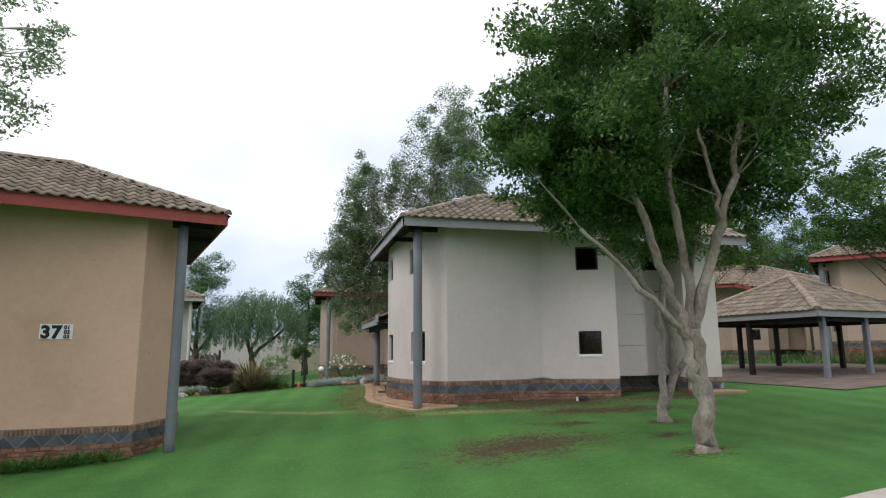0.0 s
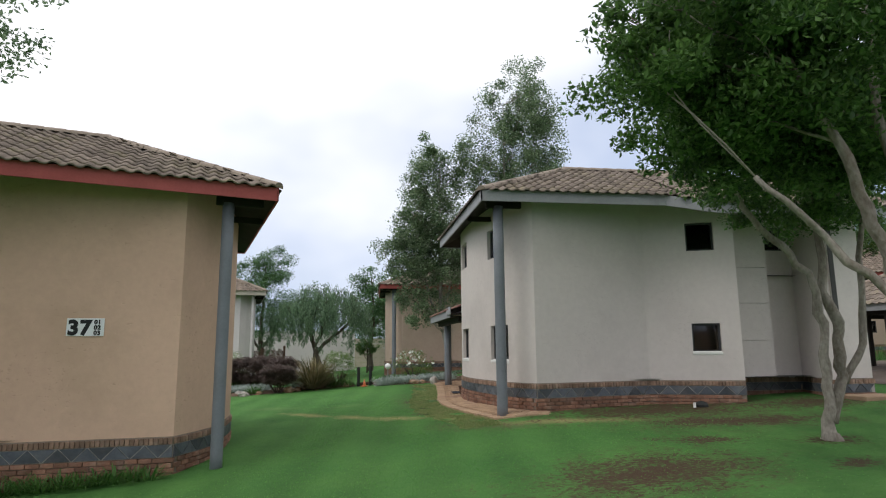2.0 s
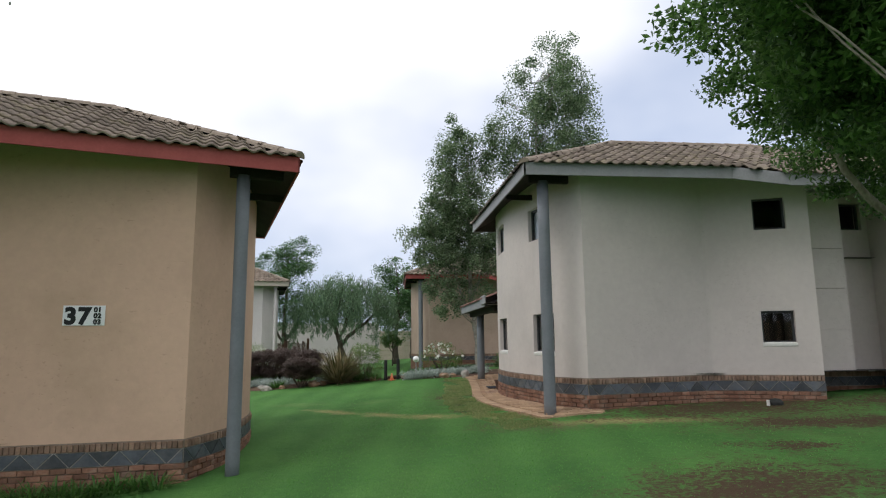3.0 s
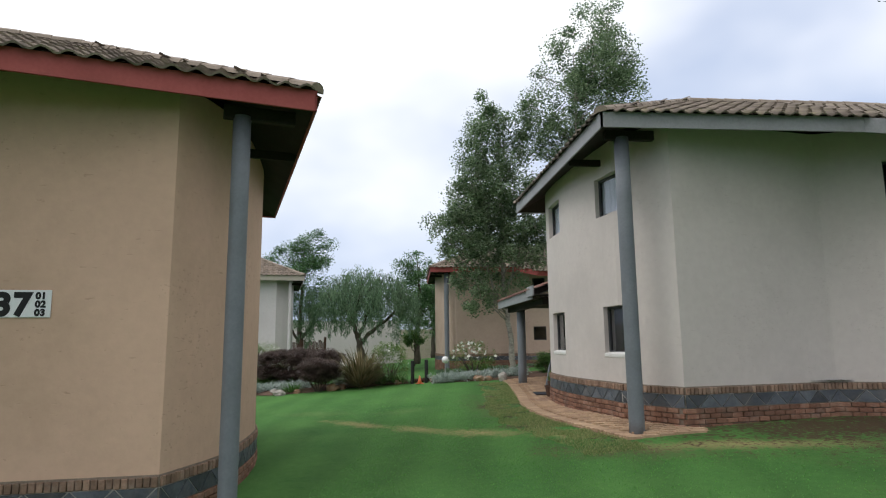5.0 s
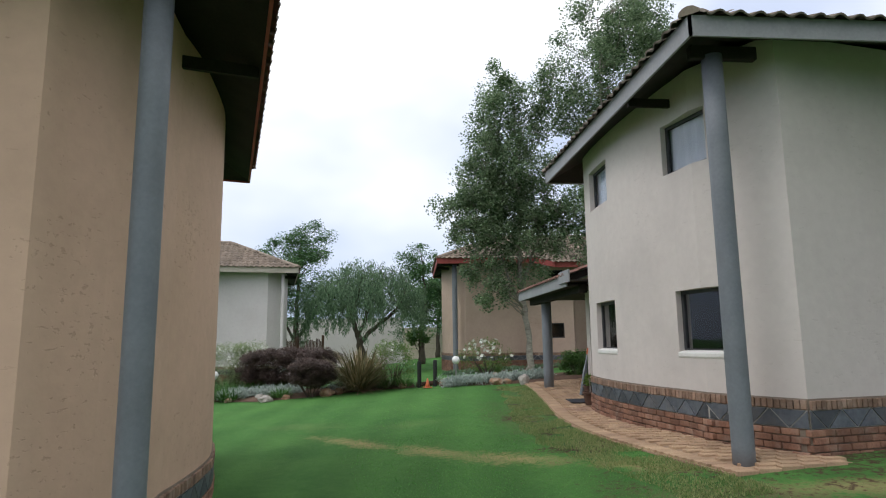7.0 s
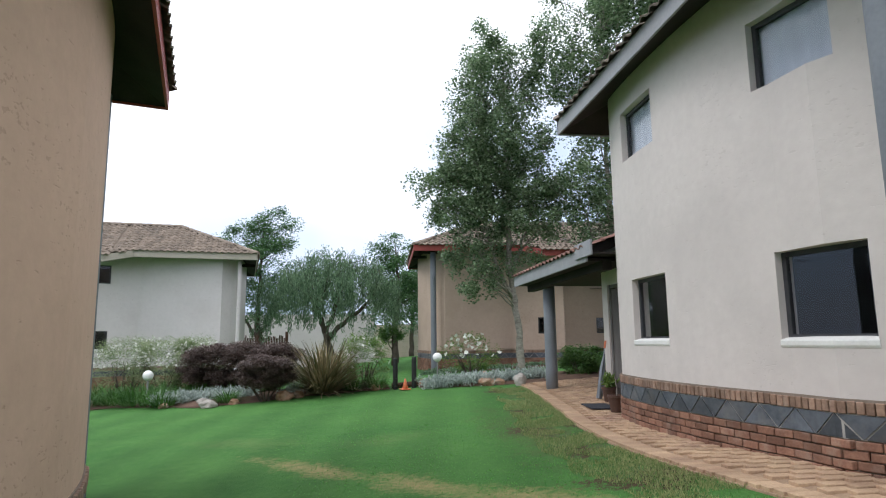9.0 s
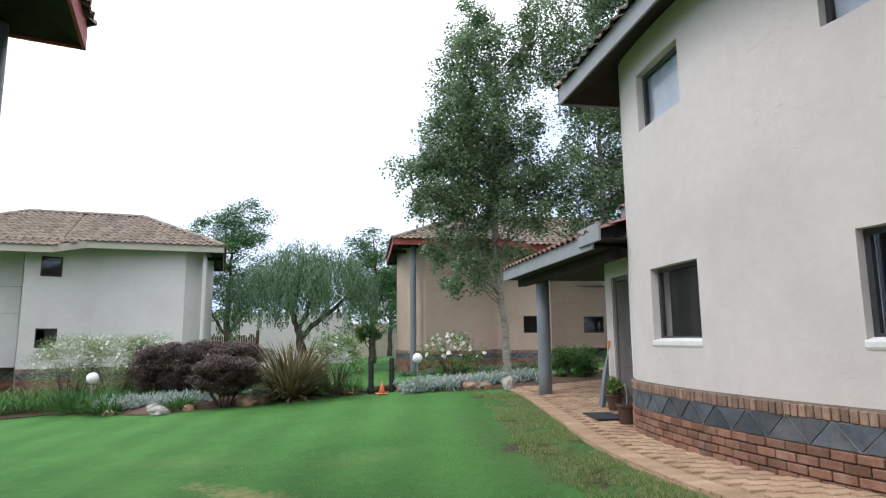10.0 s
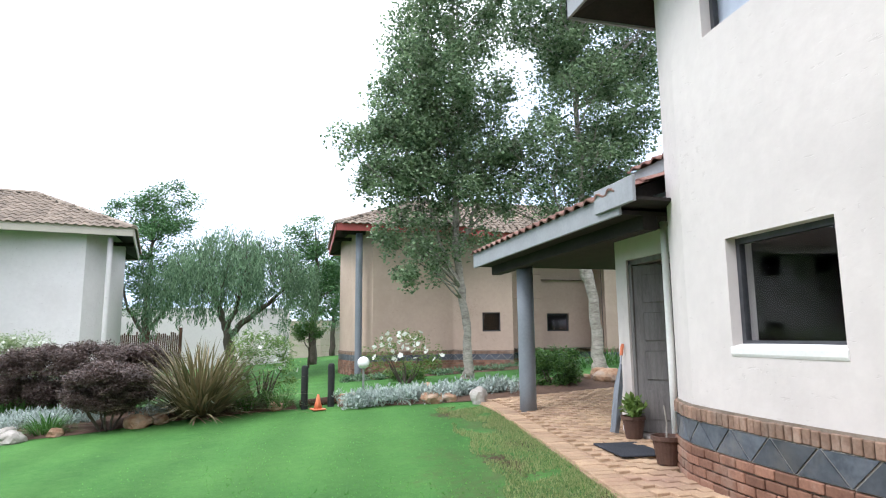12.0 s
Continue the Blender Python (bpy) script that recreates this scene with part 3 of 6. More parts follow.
TILE_MESH.materials.append(M_TILE)
TILE_MESH.polygons.foreach_set("use_smooth", [i < 7 for i in range(len(TILE_MESH.polygons))])


def slope_matrix(origin, along, up):
    """A pose on a slope: x along the eave, y up the slope, z out of it."""
    a, b = Vector(along).normalized(), Vector(up).normalized()
    m = Matrix((a, b, a.cross(b))).transposed().to_4x4()
    return Matrix.Translation(origin) @ m


def lay_tiles(parent, slopes, singles, mat=None):
    """slopes: (matrix, outline). The first `singles` tiles become pieces of their own, the rest one mesh."""
    rest, count = [], 0
    data = tile_data()
    for m, outline in slopes:
        for x, y in tile_spots(outline):
            mm = m @ Matrix.Translation((x, y, 0.004 * math.sin(x * 37 + y * 91)))
            if count < singles:
                ob = new("tile", TILE_MESH)
                ob.parent = parent
                ob.matrix_world = mm
                count += 1
            else:
                rest.append(moved(data, mm))
    if rest:
        ob = part("tiles_joined", joined(*rest), mat or (M_OLDTILES if singles else M_TILES), parent)
        ob["kind"] = "stuff"


def cap_row(a, b, r=0.11, step=0.36):
    """A row of half-round ridge caps from a to b."""
    a, b = Vector(a), Vector(b)
    d = (b - a).normalized()
    side = d.cross(Vector((0, 0, 1))).normalized()
    up = side.cross(d)
    n = max(1, int((b - a).length / step))
    out = []
    for i in range(n):
        p, q = a + (b - a) * (i / n), a + (b - a) * ((i + 1.12) / n)
        ring = []
        for c, k in ((p, 1.08), (q, 0.95)):
            for t in range(7):
                g = math.pi * t / 6
                ring.append(tuple(c + side * math.cos(g) * r * k + up * (math.sin(g) * r * k * 0.8 - 0.01)))
        f = [(t, t + 1, 8 + t, 7 + t) for t in range(6)] + [tuple(range(6, -1, -1)), tuple(range(7, 14))]
        out.append((ring, f))
    return joined(*out)


BRICK_MESHES = {}


def piece_mesh(name, w, d, h, mat, r=0.006):
    key = (name, round(w, 3), round(h, 3))
    if key not in BRICK_MESHES:
        me = bpy.data.meshes.new(name)
        v, f = soft_box(-w / 2, w / 2, -d / 2, d / 2, -h / 2, h / 2, r)
        me.from_pydata(v, [], f)
        me.materials.append(mat)
        BRICK_MESHES[key] = me
    return BRICK_MESHES[key]


def plinth(plan, line, zs, zb, house, detail):
    """Brick courses, a slate band and a row of header bricks round the foot of the wall."""
    backing = part("plinth", strip(plan, line, zb - 0.5, zs + 0.02, thick=0.2, out=0.012), M_MORTAR, house, "brick plinth with a slate band")
    band = part("slate_band", strip(plan, line, zs - 0.298, zs - 0.10, thick=0.02, out=0.020), M_GROUT, backing, "dark slate triangles in pale grout")
    rnd = random.Random(7)
    # header bricks
    n = int(line.length / 0.070)
    rest = []
    for i in range(n):
        s = (i + 0.5) * line.length / n
        p, d = line.at(s)
        m = plan.wall_pose(p.x, p.y, zs - 0.048 + rnd.uniform(-0.004, 0.004), d.x, d.y) @ Matrix.Translation((0, rnd.uniform(-0.006, 0.004), 0))
        if detail and s < detail:
            ob = new("header_brick", piece_mesh("header_brick", 0.060, 0.075, 0.098, M_COPING))
            ob.parent = backing
            ob.matrix_world = m
        else:
            rest.append(moved(box(-0.030, 0.030, -0.04, 0.03, -0.049, 0.049), m))
    if rest:
        part("header_bricks_joined", joined(*rest), M_COPINGS, backing)["kind"] = "stuff"
    # slates: triangles point up and down in turn
    k = int(line.length / 0.20)
    w = line.length / k
    flat = []
    for i in range(k + 1):
        up = i % 2 == 0
        z0, z1 = zs - 0.292, zs - 0.106
        if not up:
            z0, z1 = z1, z0
        pts = []
        for s, z in ((i * w - w + 0.022, z0), (i * w + w - 0.022, z0), (i * w, z1)):
            pts.append((min(max(s, 0), line.length), z))
        ring, back = [], []
        poly = [pts[0], ((pts[0][0] + pts[1][0]) / 2, pts[0][1]), pts[1], pts[2]]
        for s, z in poly:
            p, d = line.at(s)
            nrm = Vector((-d.y, d.x))
            q = p - nrm * 0.032
            ring.append(plan.p(q.x, q.y, z))
            q = p - nrm * 0.015
            back.append(plan.p(q.x, q.y, z))
        f = [(0, 1, 3), (1, 2, 3), (0, 4, 5, 1), (1, 5, 6, 2), (2, 6, 7, 3), (3, 7, 4, 0)]
        if (plan.side < 0) != (not up):
            f = [q[::-1] for q in f]
        if detail and i * w < detail:
            part("slate", (ring + back, f), M_SLATE, band)
        else:
            flat.append((ring + back, f))
    if flat:
        part("slates_joined", joined(*flat), M_SLATES, band)["kind"] = "stuff"
    # stretcher courses
    z, row, rest = zs - 0.3 - 0.040, 0, []
    nb = int(line.length / 0.195)
    bw = line.length / nb
    while z > zb - 0.35:
        for i in range(nb + 1):
            s = (i + (0.5 if row % 2 else 0.0)) * bw
            if s > line.length - 0.03:
                continue
            p, d = line.at(max(s, 0.06))
            m = plan.wall_pose(p.x, p.y, z + rnd.uniform(-0.002, 0.002), d.x, d.y) @ Matrix.Translation((0, rnd.uniform(-0.004, 0.004), 0)) @ Matrix.Rotation(rnd.uniform(-0.012, 0.012), 4, "Y")
            if detail and s < detail and z > zb - 0.1:
                ob = new("brick", piece_mesh("brick", bw - 0.011, 0.085, 0.068, M_BRICK))
                ob.parent = backing
                ob.matrix_world = m
            else:
                rest.append(moved(box(-bw / 2 + 0.0055, bw / 2 - 0.0055, -0.042, 0.03, -0.034, 0.034), m))
        z -= 0.079
        row += 1
    if rest:
        part("bricks_joined", joined(*rest), M_BRICKS, backing)["kind"] = "stuff"


def window(plan, line, hole, house, curtain=False, sill=True, label="dark-framed window set in a plastered reveal"):
    """A dark frame with a pane, set back in the wall."""
    s0, s1, z0, z1 = hole
    p0, d0 = line.at(s0)
    p1, d1 = line.at(s1)
    c = (p0 + p1) / 2
    d = (p1 - p0).normalized()
    w = (p1 - p0).length
    m = plan.wall_pose(c.x, c.y, z0, d.x, d.y) @ Matrix.Translation((0, 0.085, 0))
    h = z1 - z0
    b = 0.045
    bars = [box(-w / 2, w / 2, 0, 0.05, 0, b), box(-w / 2, w / 2, 0, 0.05, h - b, h), box(-w / 2, -w / 2 + b, 0.001, 0.05, b, h - b), box(w / 2 - b, w / 2, 0.001, 0.05, b, h - b)]
    fr = part("window", moved(joined(*bars), m), M_FRAME, house, label)
    g = part("pane", moved(box(-w / 2 + b, w / 2 - b, 0.02, 0.026, b, h - b), m), M_GLASS, fr)
    g.visible_shadow = False
    if sill:
        ring = []
        for i in range(9):
            q, t = line.at(s0 - 0.01 + (s1 - s0 + 0.02) * i / 8)
            out = Vector((t.y, -t.x))
            # sloped top, rounded nose, underside
            ring += [plan.p(*(q + out * o), z0 + dz) for o, dz in ((-0.11, 0.026), (0.006, 0.0), (0.012, -0.012), (0.012, -0.05), (0.004, -0.07), (-0.11, -0.07))]
        f = [(6 * i + k, 6 * i + (k + 1) % 6, 6 * i + 6 + (k + 1) % 6, 6 * i + 6 + k) for i in range(8) for k in range(6)] + [tuple(range(6)), tuple(range(53, 47, -1))]
        part("sill", (ring, f if plan.side > 0 else [k[::-1] for k in f]), M_SILL, fr, "white plastered sill")
    if curtain:
        n = 28
        lo, hi = -w / 2 + 0.02, w / 2 - 0.02
        v = []
        for i in range(n + 1):
            x = lo + (hi - lo) * i / n
            y = 0.060 + 0.014 * math.sin(i * 0.9) + 0.004 * math.sin(i * 2.3)
            v += [(x, y, 0.03), (x, y, h - 0.03)]
        part("curtain", moved((v, [(2 * i, 2 * i + 2, 2 * i + 3, 2 * i + 1) for i in range(n)]), m), M_CURTAIN, fr, "pale drawn curtain, tinted for the sky's reflection", smooth=True)
    return fr


def house(name, label, x, y, turn, side, ze, zg, wall_mat, fascia_mat, singles=0, detail=0.0, curtains=True, length=9.75, skew=0.0, cut=0.0, bow_windows=True, recess_window=False, post_mat=None, caps_apart=False, post_in=0.0, far=(8.4, 8.13, 9.25), nook=(7.42, 8.25)):
    """A two-storey plastered house with a bowed end wall, hipped tile roof and corner post."""
    plan = Plan(x, y, turn, side, ze, skew)
    h = thing(name, plan.p(6, 3, zg), label, "house", "houses of the estate")
    zs = ze - 3.92
    depth = 6.35
    # the line runs from the bowed end, round the corner and along the front
    bow = [(1.05, 6.2), (0.86, 6.0), (0.68, 5.78), (0.57, 5.55)] + arc_wall(1.95, 5.3, 0.22)[::-1] + [(0.68, 1.48), (0.93, 0.98), (1.25, 0.46)]
    bow = [(u + cut * max(0, 1 - v / 3.5), v) for u, v in bow]
    front = [(bow[-1][0], 0.46), (4.1, 1.0), (6.0, 0.25)]
    L1 = Line(bow)
    L2 = Line(blunt(front))
    L3 = Line([(6.05, 0.44), (6.3, 1.5), (far[0], 1.5), (far[1], 0.25), (far[2], 0.3), (far[2] + 0.2, 1.6), (far[2] + 0.2, 6.1)])
    back = Line([(far[2] + 0.2, 6.1), (1.05, 6.2)])
    holes1 = []
    for (ua, va), (ub, vb) in () if not bow_windows else (((0.57, 2.02), (0.82, 1.19)), ((0.42, 4.70), (0.38, 3.71))):
        a, b = sorted((L1.near(ua, va), L1.near(ub, vb)))
        back_by = 0.1 if va > 3 else 0.1
        holes1 += [(a, b, ze - 3.42, ze - 2.61), (a - back_by, b - back_by, ze - (0.93 if va > 3 else 0.98), ze - (0.22 if va > 3 else 0.27))]
    a, b = sorted((L2.near(5.03, 0.63), L2.near(5.6, 0.41)))
    holes2 = [(a, b, ze - 3.27, ze - 2.62), (a, b, ze - 0.93, ze - 0.26)]
    a, b = sorted((L3.near(nook[0], 1.5), L3.near(nook[1], 1.5)))
    holes3 = [(a, b, ze - 0.74, ze - 0.12), (a, b, ze - 3.27, ze - 2.62)][:2 if recess_window else 1]
    top = ze + 0.30
    wall = part("wall", joined(strip(plan, L1, zs, top, holes1), strip(plan, L2, zs, top, holes2), strip(plan, L3, zs, top + 0.02, holes3), strip(plan, back, zs, top)), wall_mat, h)
    # lining and floors coloured near black so the rooms behind the panes look shaded
    part("room_shade_lining", joined(*[strip(plan, ln, zs, ze + 0.2, [(p - 0.06, q + 0.06, r - 0.06, t + 0.06) for p, q, r, t in hs], thick=0.24, out=-0.226) for ln, hs in ((L1, holes1), (L2, holes2), (L3, holes3), (back, ()))]), M_ROOMSHADE, h, "inner walls coloured near black for the rooms' shade")
    part("inner_floor", ([plan.p(u, v, zs + 0.05) for u, v in ((1.4, 0.9), (9.3, 0.9), (9.3, 6), (1.4, 6))] + [plan.p(u, v, ze - 1.4) for u, v in ((1.4, 1.3), (9.2, 1.3), (9.2, 6), (1.4, 6))], [(0, 1, 2, 3), (4, 5, 6, 7)]), M_ROOMSHADE, h)
    # boxed duct in the recess
    for a, b in ((ze - 3.87, ze - 3.01), (ze - 3.01, ze - 2.11), (ze - 2.11, ze - 1.23), (ze - 1.23, ze + 0.03)):
        part("duct_panel", ([plan.p(u, v, z) for z in (a + 0.006, b - 0.006) for u, v in ((6.27, 1.1), (7.4, 1.1), (7.4, 1.49), (6.27, 1.49))], [(0, 1, 5, 4), (1, 2, 6, 5), (3, 0, 4, 7), (0, 3, 2, 1), (4, 5, 6, 7)]), wall_mat, h, "plastered panel of a boxed duct")
    for i, (ln, holes) in enumerate(((L1, holes1), (L2, holes2), (L3, holes3))):
        for k, hole in enumerate(holes):
            window(plan, ln, hole, h, curtain=curtains and i == 0 and k in (1, 3), sill=hole[3] < ze - 1.5 and bool(detail or post_mat))
    for ln, det in ((L1, detail), (L2, detail), (L3, 0)):
        plinth(plan, ln, zs, zg, h, det)
    # roof
    ft = ze + 0.22
    U1, V1, Vr = length, depth, 3.0
    zr = ft + PITCH * Vr
    ex0, ex1, ev = 4.25, 5.1, 0.55
    roof = part("roof", joined(
        ([plan.p(*q) for q in ((0, 0, ft), (U1, 0, ft), (U1 - Vr, Vr, zr), (Vr, Vr, zr), (0, V1, ft), (U1, V1, ft), (ex0, 0, ft), (ex1, -ev, ft - PITCH * ev), (U1, -ev, ft - PITCH * ev), (U1, 0.001, ft))],
         [(0, 1, 2, 3), (4, 0, 3), (5, 4, 3, 2), (1, 5, 2), (6, 7, 8, 9)]),
    ), M_OLDTILES if singles else M_TILES, h, "brown profiled roof tiles")
    # soffit sheet carries the shade under the eaves in its near-black colour
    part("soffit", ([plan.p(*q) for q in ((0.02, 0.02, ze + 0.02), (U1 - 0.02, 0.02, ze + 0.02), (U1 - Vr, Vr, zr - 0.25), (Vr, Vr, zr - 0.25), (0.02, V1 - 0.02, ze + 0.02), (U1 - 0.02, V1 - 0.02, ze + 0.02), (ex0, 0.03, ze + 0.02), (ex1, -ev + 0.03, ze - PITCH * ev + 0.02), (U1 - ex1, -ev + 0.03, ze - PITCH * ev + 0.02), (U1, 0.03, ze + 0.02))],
                    [(0, 1, 2, 3), (4, 0, 3), (5, 4, 3, 2), (1, 5, 2), (6, 7, 8, 9)]), M_SOFFIT, h, "dark timber underside of the eaves, near black for shade")

    def board(a, b, za, zb_, hgt=0.24, th=0.03):
        """A fascia board between two plan points."""
        A, B = Vector(a), Vector(b)
        d = (B - A).normalized()
        n = Vector((-d.y, d.x)) * th
        q = [plan.p(A.x, A.y, za), plan.p(B.x, B.y, zb_), plan.p(B.x + n.x, B.y + n.y, zb_), plan.p(A.x + n.x, A.y + n.y, za)]
        v = q + [(p[0], p[1], p[2] + hgt) for p in q]
        return v, [(0, 1, 5, 4), (1, 2, 6, 5), (2, 3, 7, 6), (3, 0, 4, 7), (0, 3, 2, 1), (4, 5, 6, 7)]

    zl = ze - PITCH * ev
    for q in (((0, 0), (ex0, 0), ze, ze), ((ex0, 0), (ex1, -ev), ze, zl), ((ex1, -ev), (U1, -ev), zl, zl), ((U1, -ev), (U1, 0), zl, ze), ((U1, 0), (U1, V1), ze, ze), ((U1, V1), (0, V1), ze, ze), ((0, V1), (0, 0), ze, ze)):
        part("fascia_board", board(*q), fascia_mat, h, "painted fascia board")
    # rafters under the open eaves and the beam on the post
    for i in (2,):
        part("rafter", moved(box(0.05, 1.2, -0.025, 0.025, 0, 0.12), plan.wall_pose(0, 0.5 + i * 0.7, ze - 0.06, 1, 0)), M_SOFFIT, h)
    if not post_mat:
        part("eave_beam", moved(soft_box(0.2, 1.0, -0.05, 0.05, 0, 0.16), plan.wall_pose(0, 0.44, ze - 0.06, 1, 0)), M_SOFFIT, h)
    q = plan.p(0.47 + cut * 1.35 + post_in, 0.44, 0)
    gz = ground(q[0], q[1]) - 0.1
    pr = 0.115 - 0.06 * cut - (0.045 if post_mat else 0)
    part("post", at(lathe([(pr, gz), (pr, gz + 0.3), (pr, ze - 1), (pr, ze - 0.02)], 20), q[0], q[1], 0), post_mat or M_POST, h, "round post in grey paint", smooth=True)
    if cut:
        q = plan.p(0.70, 6.2, 0)
        gz = ground(q[0], q[1]) - 0.1
        part("post", at(lathe([(0.115, gz), (0.115, gz + 0.3), (0.115, ze - 1), (0.115, ze + 0.04)], 20), q[0], q[1], 0), M_POST, h, "round post in grey paint", smooth=True)
    # tiles
    c = math.atan(PITCH)
    up = Vector((0, 0, math.sin(c)))
    k = 1 / math.cos(c)

    def slope(corner, along, upward, outline):
        A, B = along.normalized(), (upward.normalized() * math.cos(c) + up).normalized()
        o = Vector(plan.p(*corner)) + A.cross(B) * 0.0
        if A.cross(B).z < 0:
            # keep the tile's face up: run the other way along the eave
            w = max(p[0] for p in outline)
            o = o + A * w
            A = -A
            outline = [(w - p[0], p[1]) for p in outline]
        return slope_matrix(o + A.cross(B) * 0.01, A, B), outline

    e = 0.06
    s_front = slope((0, 0, ft), plan.u, plan.v, [(-e, -e), (U1 / 2, -e), (U1 / 2, Vr * k), (Vr, Vr * k)])
    s_front2 = slope((0, 0, ft), plan.u, plan.v, [(U1 / 2, -e), (U1 + e, -e), (U1 - Vr, Vr * k), (U1 / 2, Vr * k)])
    s_side = slope((0, V1, ft), -plan.v, plan.u, [(0, -e), (V1 + e, -e), (V1 - Vr, Vr * k)])
    s_ext = slope((0, -ev, ft - PITCH * ev), plan.u, plan.v, [(ex1, -e), (U1, -e), (U1, ev * k), (ex0, ev * k)])
    lay_tiles(roof, [s_front, s_side, s_ext, s_front2], singles)
    caps = [cap_row(plan.p(0, 0, ft + 0.03), plan.p(Vr, Vr, zr + 0.03)), cap_row(plan.p(Vr, Vr, zr + 0.03), plan.p(U1 - Vr, Vr, zr + 0.03)), cap_row(plan.p(U1, 0, ft + 0.03), plan.p(U1 - Vr, Vr, zr + 0.03)), cap_row(plan.p(0, V1, ft + 0.03), plan.p(Vr, Vr, zr + 0.03))]
    for c in caps:
        if caps_apart:
            n = len(c[0]) // 14
            for i in range(n):
                part("ridge_cap", (c[0][14 * i:14 * i + 14], [tuple(k - 14 * i for k in f) for f in c[1][8 * i:8 * i + 8]]), M_CAP, roof)
        else:
            part("ridge_caps_joined", c, M_CAP, roof)["kind"] = "stuff"
    return plan, h


PLAN_M, HOUSE_M = house("house", "two-storey grey-white plastered house with grey fascia and bowed end", 3.02, 14.62, 0, 1, 5.21, 0.64, M_WHITE, M_GREYPAINT, 300, 12.0, caps_apart=True)
PLAN_L, HOUSE_L = house("house", "tan plastered house with red fascia and brown tile roof", -0.98, 12.7, 17.5, -1, 4.62, 0.10, M_TAN, M_RED, 300, 12.0, skew=3.0, cut=0.24, bow_windows=False, caps_apart=True)
PLAN_C, HOUSE_C = house("house", "pinkish plastered house with red fascia behind the tall trees", 1.72, 35.0, -2, 1, 5.3, 0.78, M_PINK, M_RED, curtains=False, recess_window=True, bow_windows=False, post_in=0.32, length=12.6, far=(9.6, 9.45, 12.2), nook=(7.75, 8.6))
PLAN_D, HOUSE_D = house("house", "pale plastered house with cream fascia beyond the flower bed", -4.2, 35.0, 10.5, -1, 4.9, 0.40, M_PALE, M_CREAMFASCIA, curtains=False, bow_windows=False, post_mat=M_PALE, post_in=0.16)
PLAN_E, HOUSE_E = house("house", "pinkish plastered house with red fascia behind the tiled shelter", 25.5, 24.6, -48, 1, 6.4, 1.3, M_PINK, M_RED, curtains=False)
PLAN_F, HOUSE_F = house("house", "far pinkish house with red fascia and pale roof", 23.5, 34.0, -25, 1, 6.0, 1.1, M_PINK, M_RED, curtains=False)


# ---- porch of the grey-white house ----
def porch():
    h = thing("porch", (4.0, 23.0, 0.8), "tiled porch roof with grey fascia on a round post", "porch")
    x0, y0, y1, zb = 3.25, 19.85, 25.05, 3.0
    # roof rises to the east from the fascia
    k = 0.36
    rise = lambda x: zb + 0.22 + k * (x - x0)
    roof = part("porch_roof", ([(x0, 20.6, rise(x0)), (x0, y1, rise(x0)), (7.2, y1, rise(7.2)), (7.2, 20.6, rise(7.2)), (x0, 20.6, rise(x0) - 0.14), (x0, y1, rise(x0) - 0.14), (7.2, y1, rise(7.2) - 0.14), (7.2, 20.6, rise(7.2) - 0.14)],
                               [(3, 2, 1, 0), (4, 5, 6, 7), (0, 1, 5, 4), (1, 2, 6, 5), (2, 3, 7, 6), (3, 0, 4, 7)]), M_SOFFIT, h)
    c = math.atan(k)
    m = slope_matrix((x0, y1, rise(x0) + 0.005), (0, -1, 0), (math.cos(c), 0, math.sin(c)))
    tile = TILE_MESH.copy()
    tile.materials.clear()
    tile.materials.append(M_REDTILE)
    for i in range(20):
        for j in range(6):
            if 0.23 * i > y1 - 20.55:
                continue
            ob = new("tile", tile)
            ob.parent = roof
            ob.matrix_world = m @ Matrix.Translation((0.23 * i, -0.07 + 0.34 * j, 0))
    part("fascia_board", soft_box(x0 - 0.03, x0, 20.45, y1, zb, zb + 0.23, 0.006), M_GREYPAINT, h, "grey fascia board")
    part("gable_board", joined(([(x0, y1, zb), (x0, y1 + 0.03, zb), (x0, y1 + 0.03, zb + 0.23), (x0, y1, zb + 0.23), (7.2, y1, zb + k * 3.95), (7.2, y1 + 0.03, zb + k * 3.95), (7.2, y1 + 0.03, zb + 0.23 + k * 3.95), (7.2, y1, zb + 0.23 + k * 3.95)],
                                [(0, 1, 2, 3), (4, 7, 6, 5), (0, 3, 7, 4), (1, 5, 6, 2), (2, 6, 7, 3), (0, 4, 5, 1)])), M_GREYPAINT, h)
    part("gutter_box", soft_box(x0 - 0.07, x0 - 0.035, 20.14, 20.85, zb + 0.07, zb + 0.31, 0.006), M_GREYPAINT, h, "grey boxed gutter end")
    # porch ceilings and beam share that near black, shade included
    part("porch_ceiling", box(x0 - 0.03, 4.3, 20.17, 20.85, zb + 0.09, zb + 0.12), M_SOFFIT, h, "dark timber ceiling, near black for shade")
    part("porch_ceiling", box(x0 + 0.02, 7.2, 20.5, y1 - 0.02, zb + 0.02, zb + 0.06), M_SOFFIT, h, "dark timber ceiling, near black for shade")
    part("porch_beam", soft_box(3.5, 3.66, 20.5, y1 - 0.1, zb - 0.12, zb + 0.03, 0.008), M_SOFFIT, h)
    g = ground(3.75, 24.1)
    part("post", at(lathe([(0.125, g - 0.1), (0.125, g + 0.4), (0.125, 2.0), (0.125, zb + 0.03)], 22), 3.72, 24.05, 0), M_POST, h, "round post in grey paint", smooth=True)
    # the higher eave that shows above
    up = part("upper_eave", soft_box(4.58, 4.61, 20.9, 22.36, 3.83, 3.99, 0.006), M_GREYPAINT, h, "grey fascia of the upper roof")
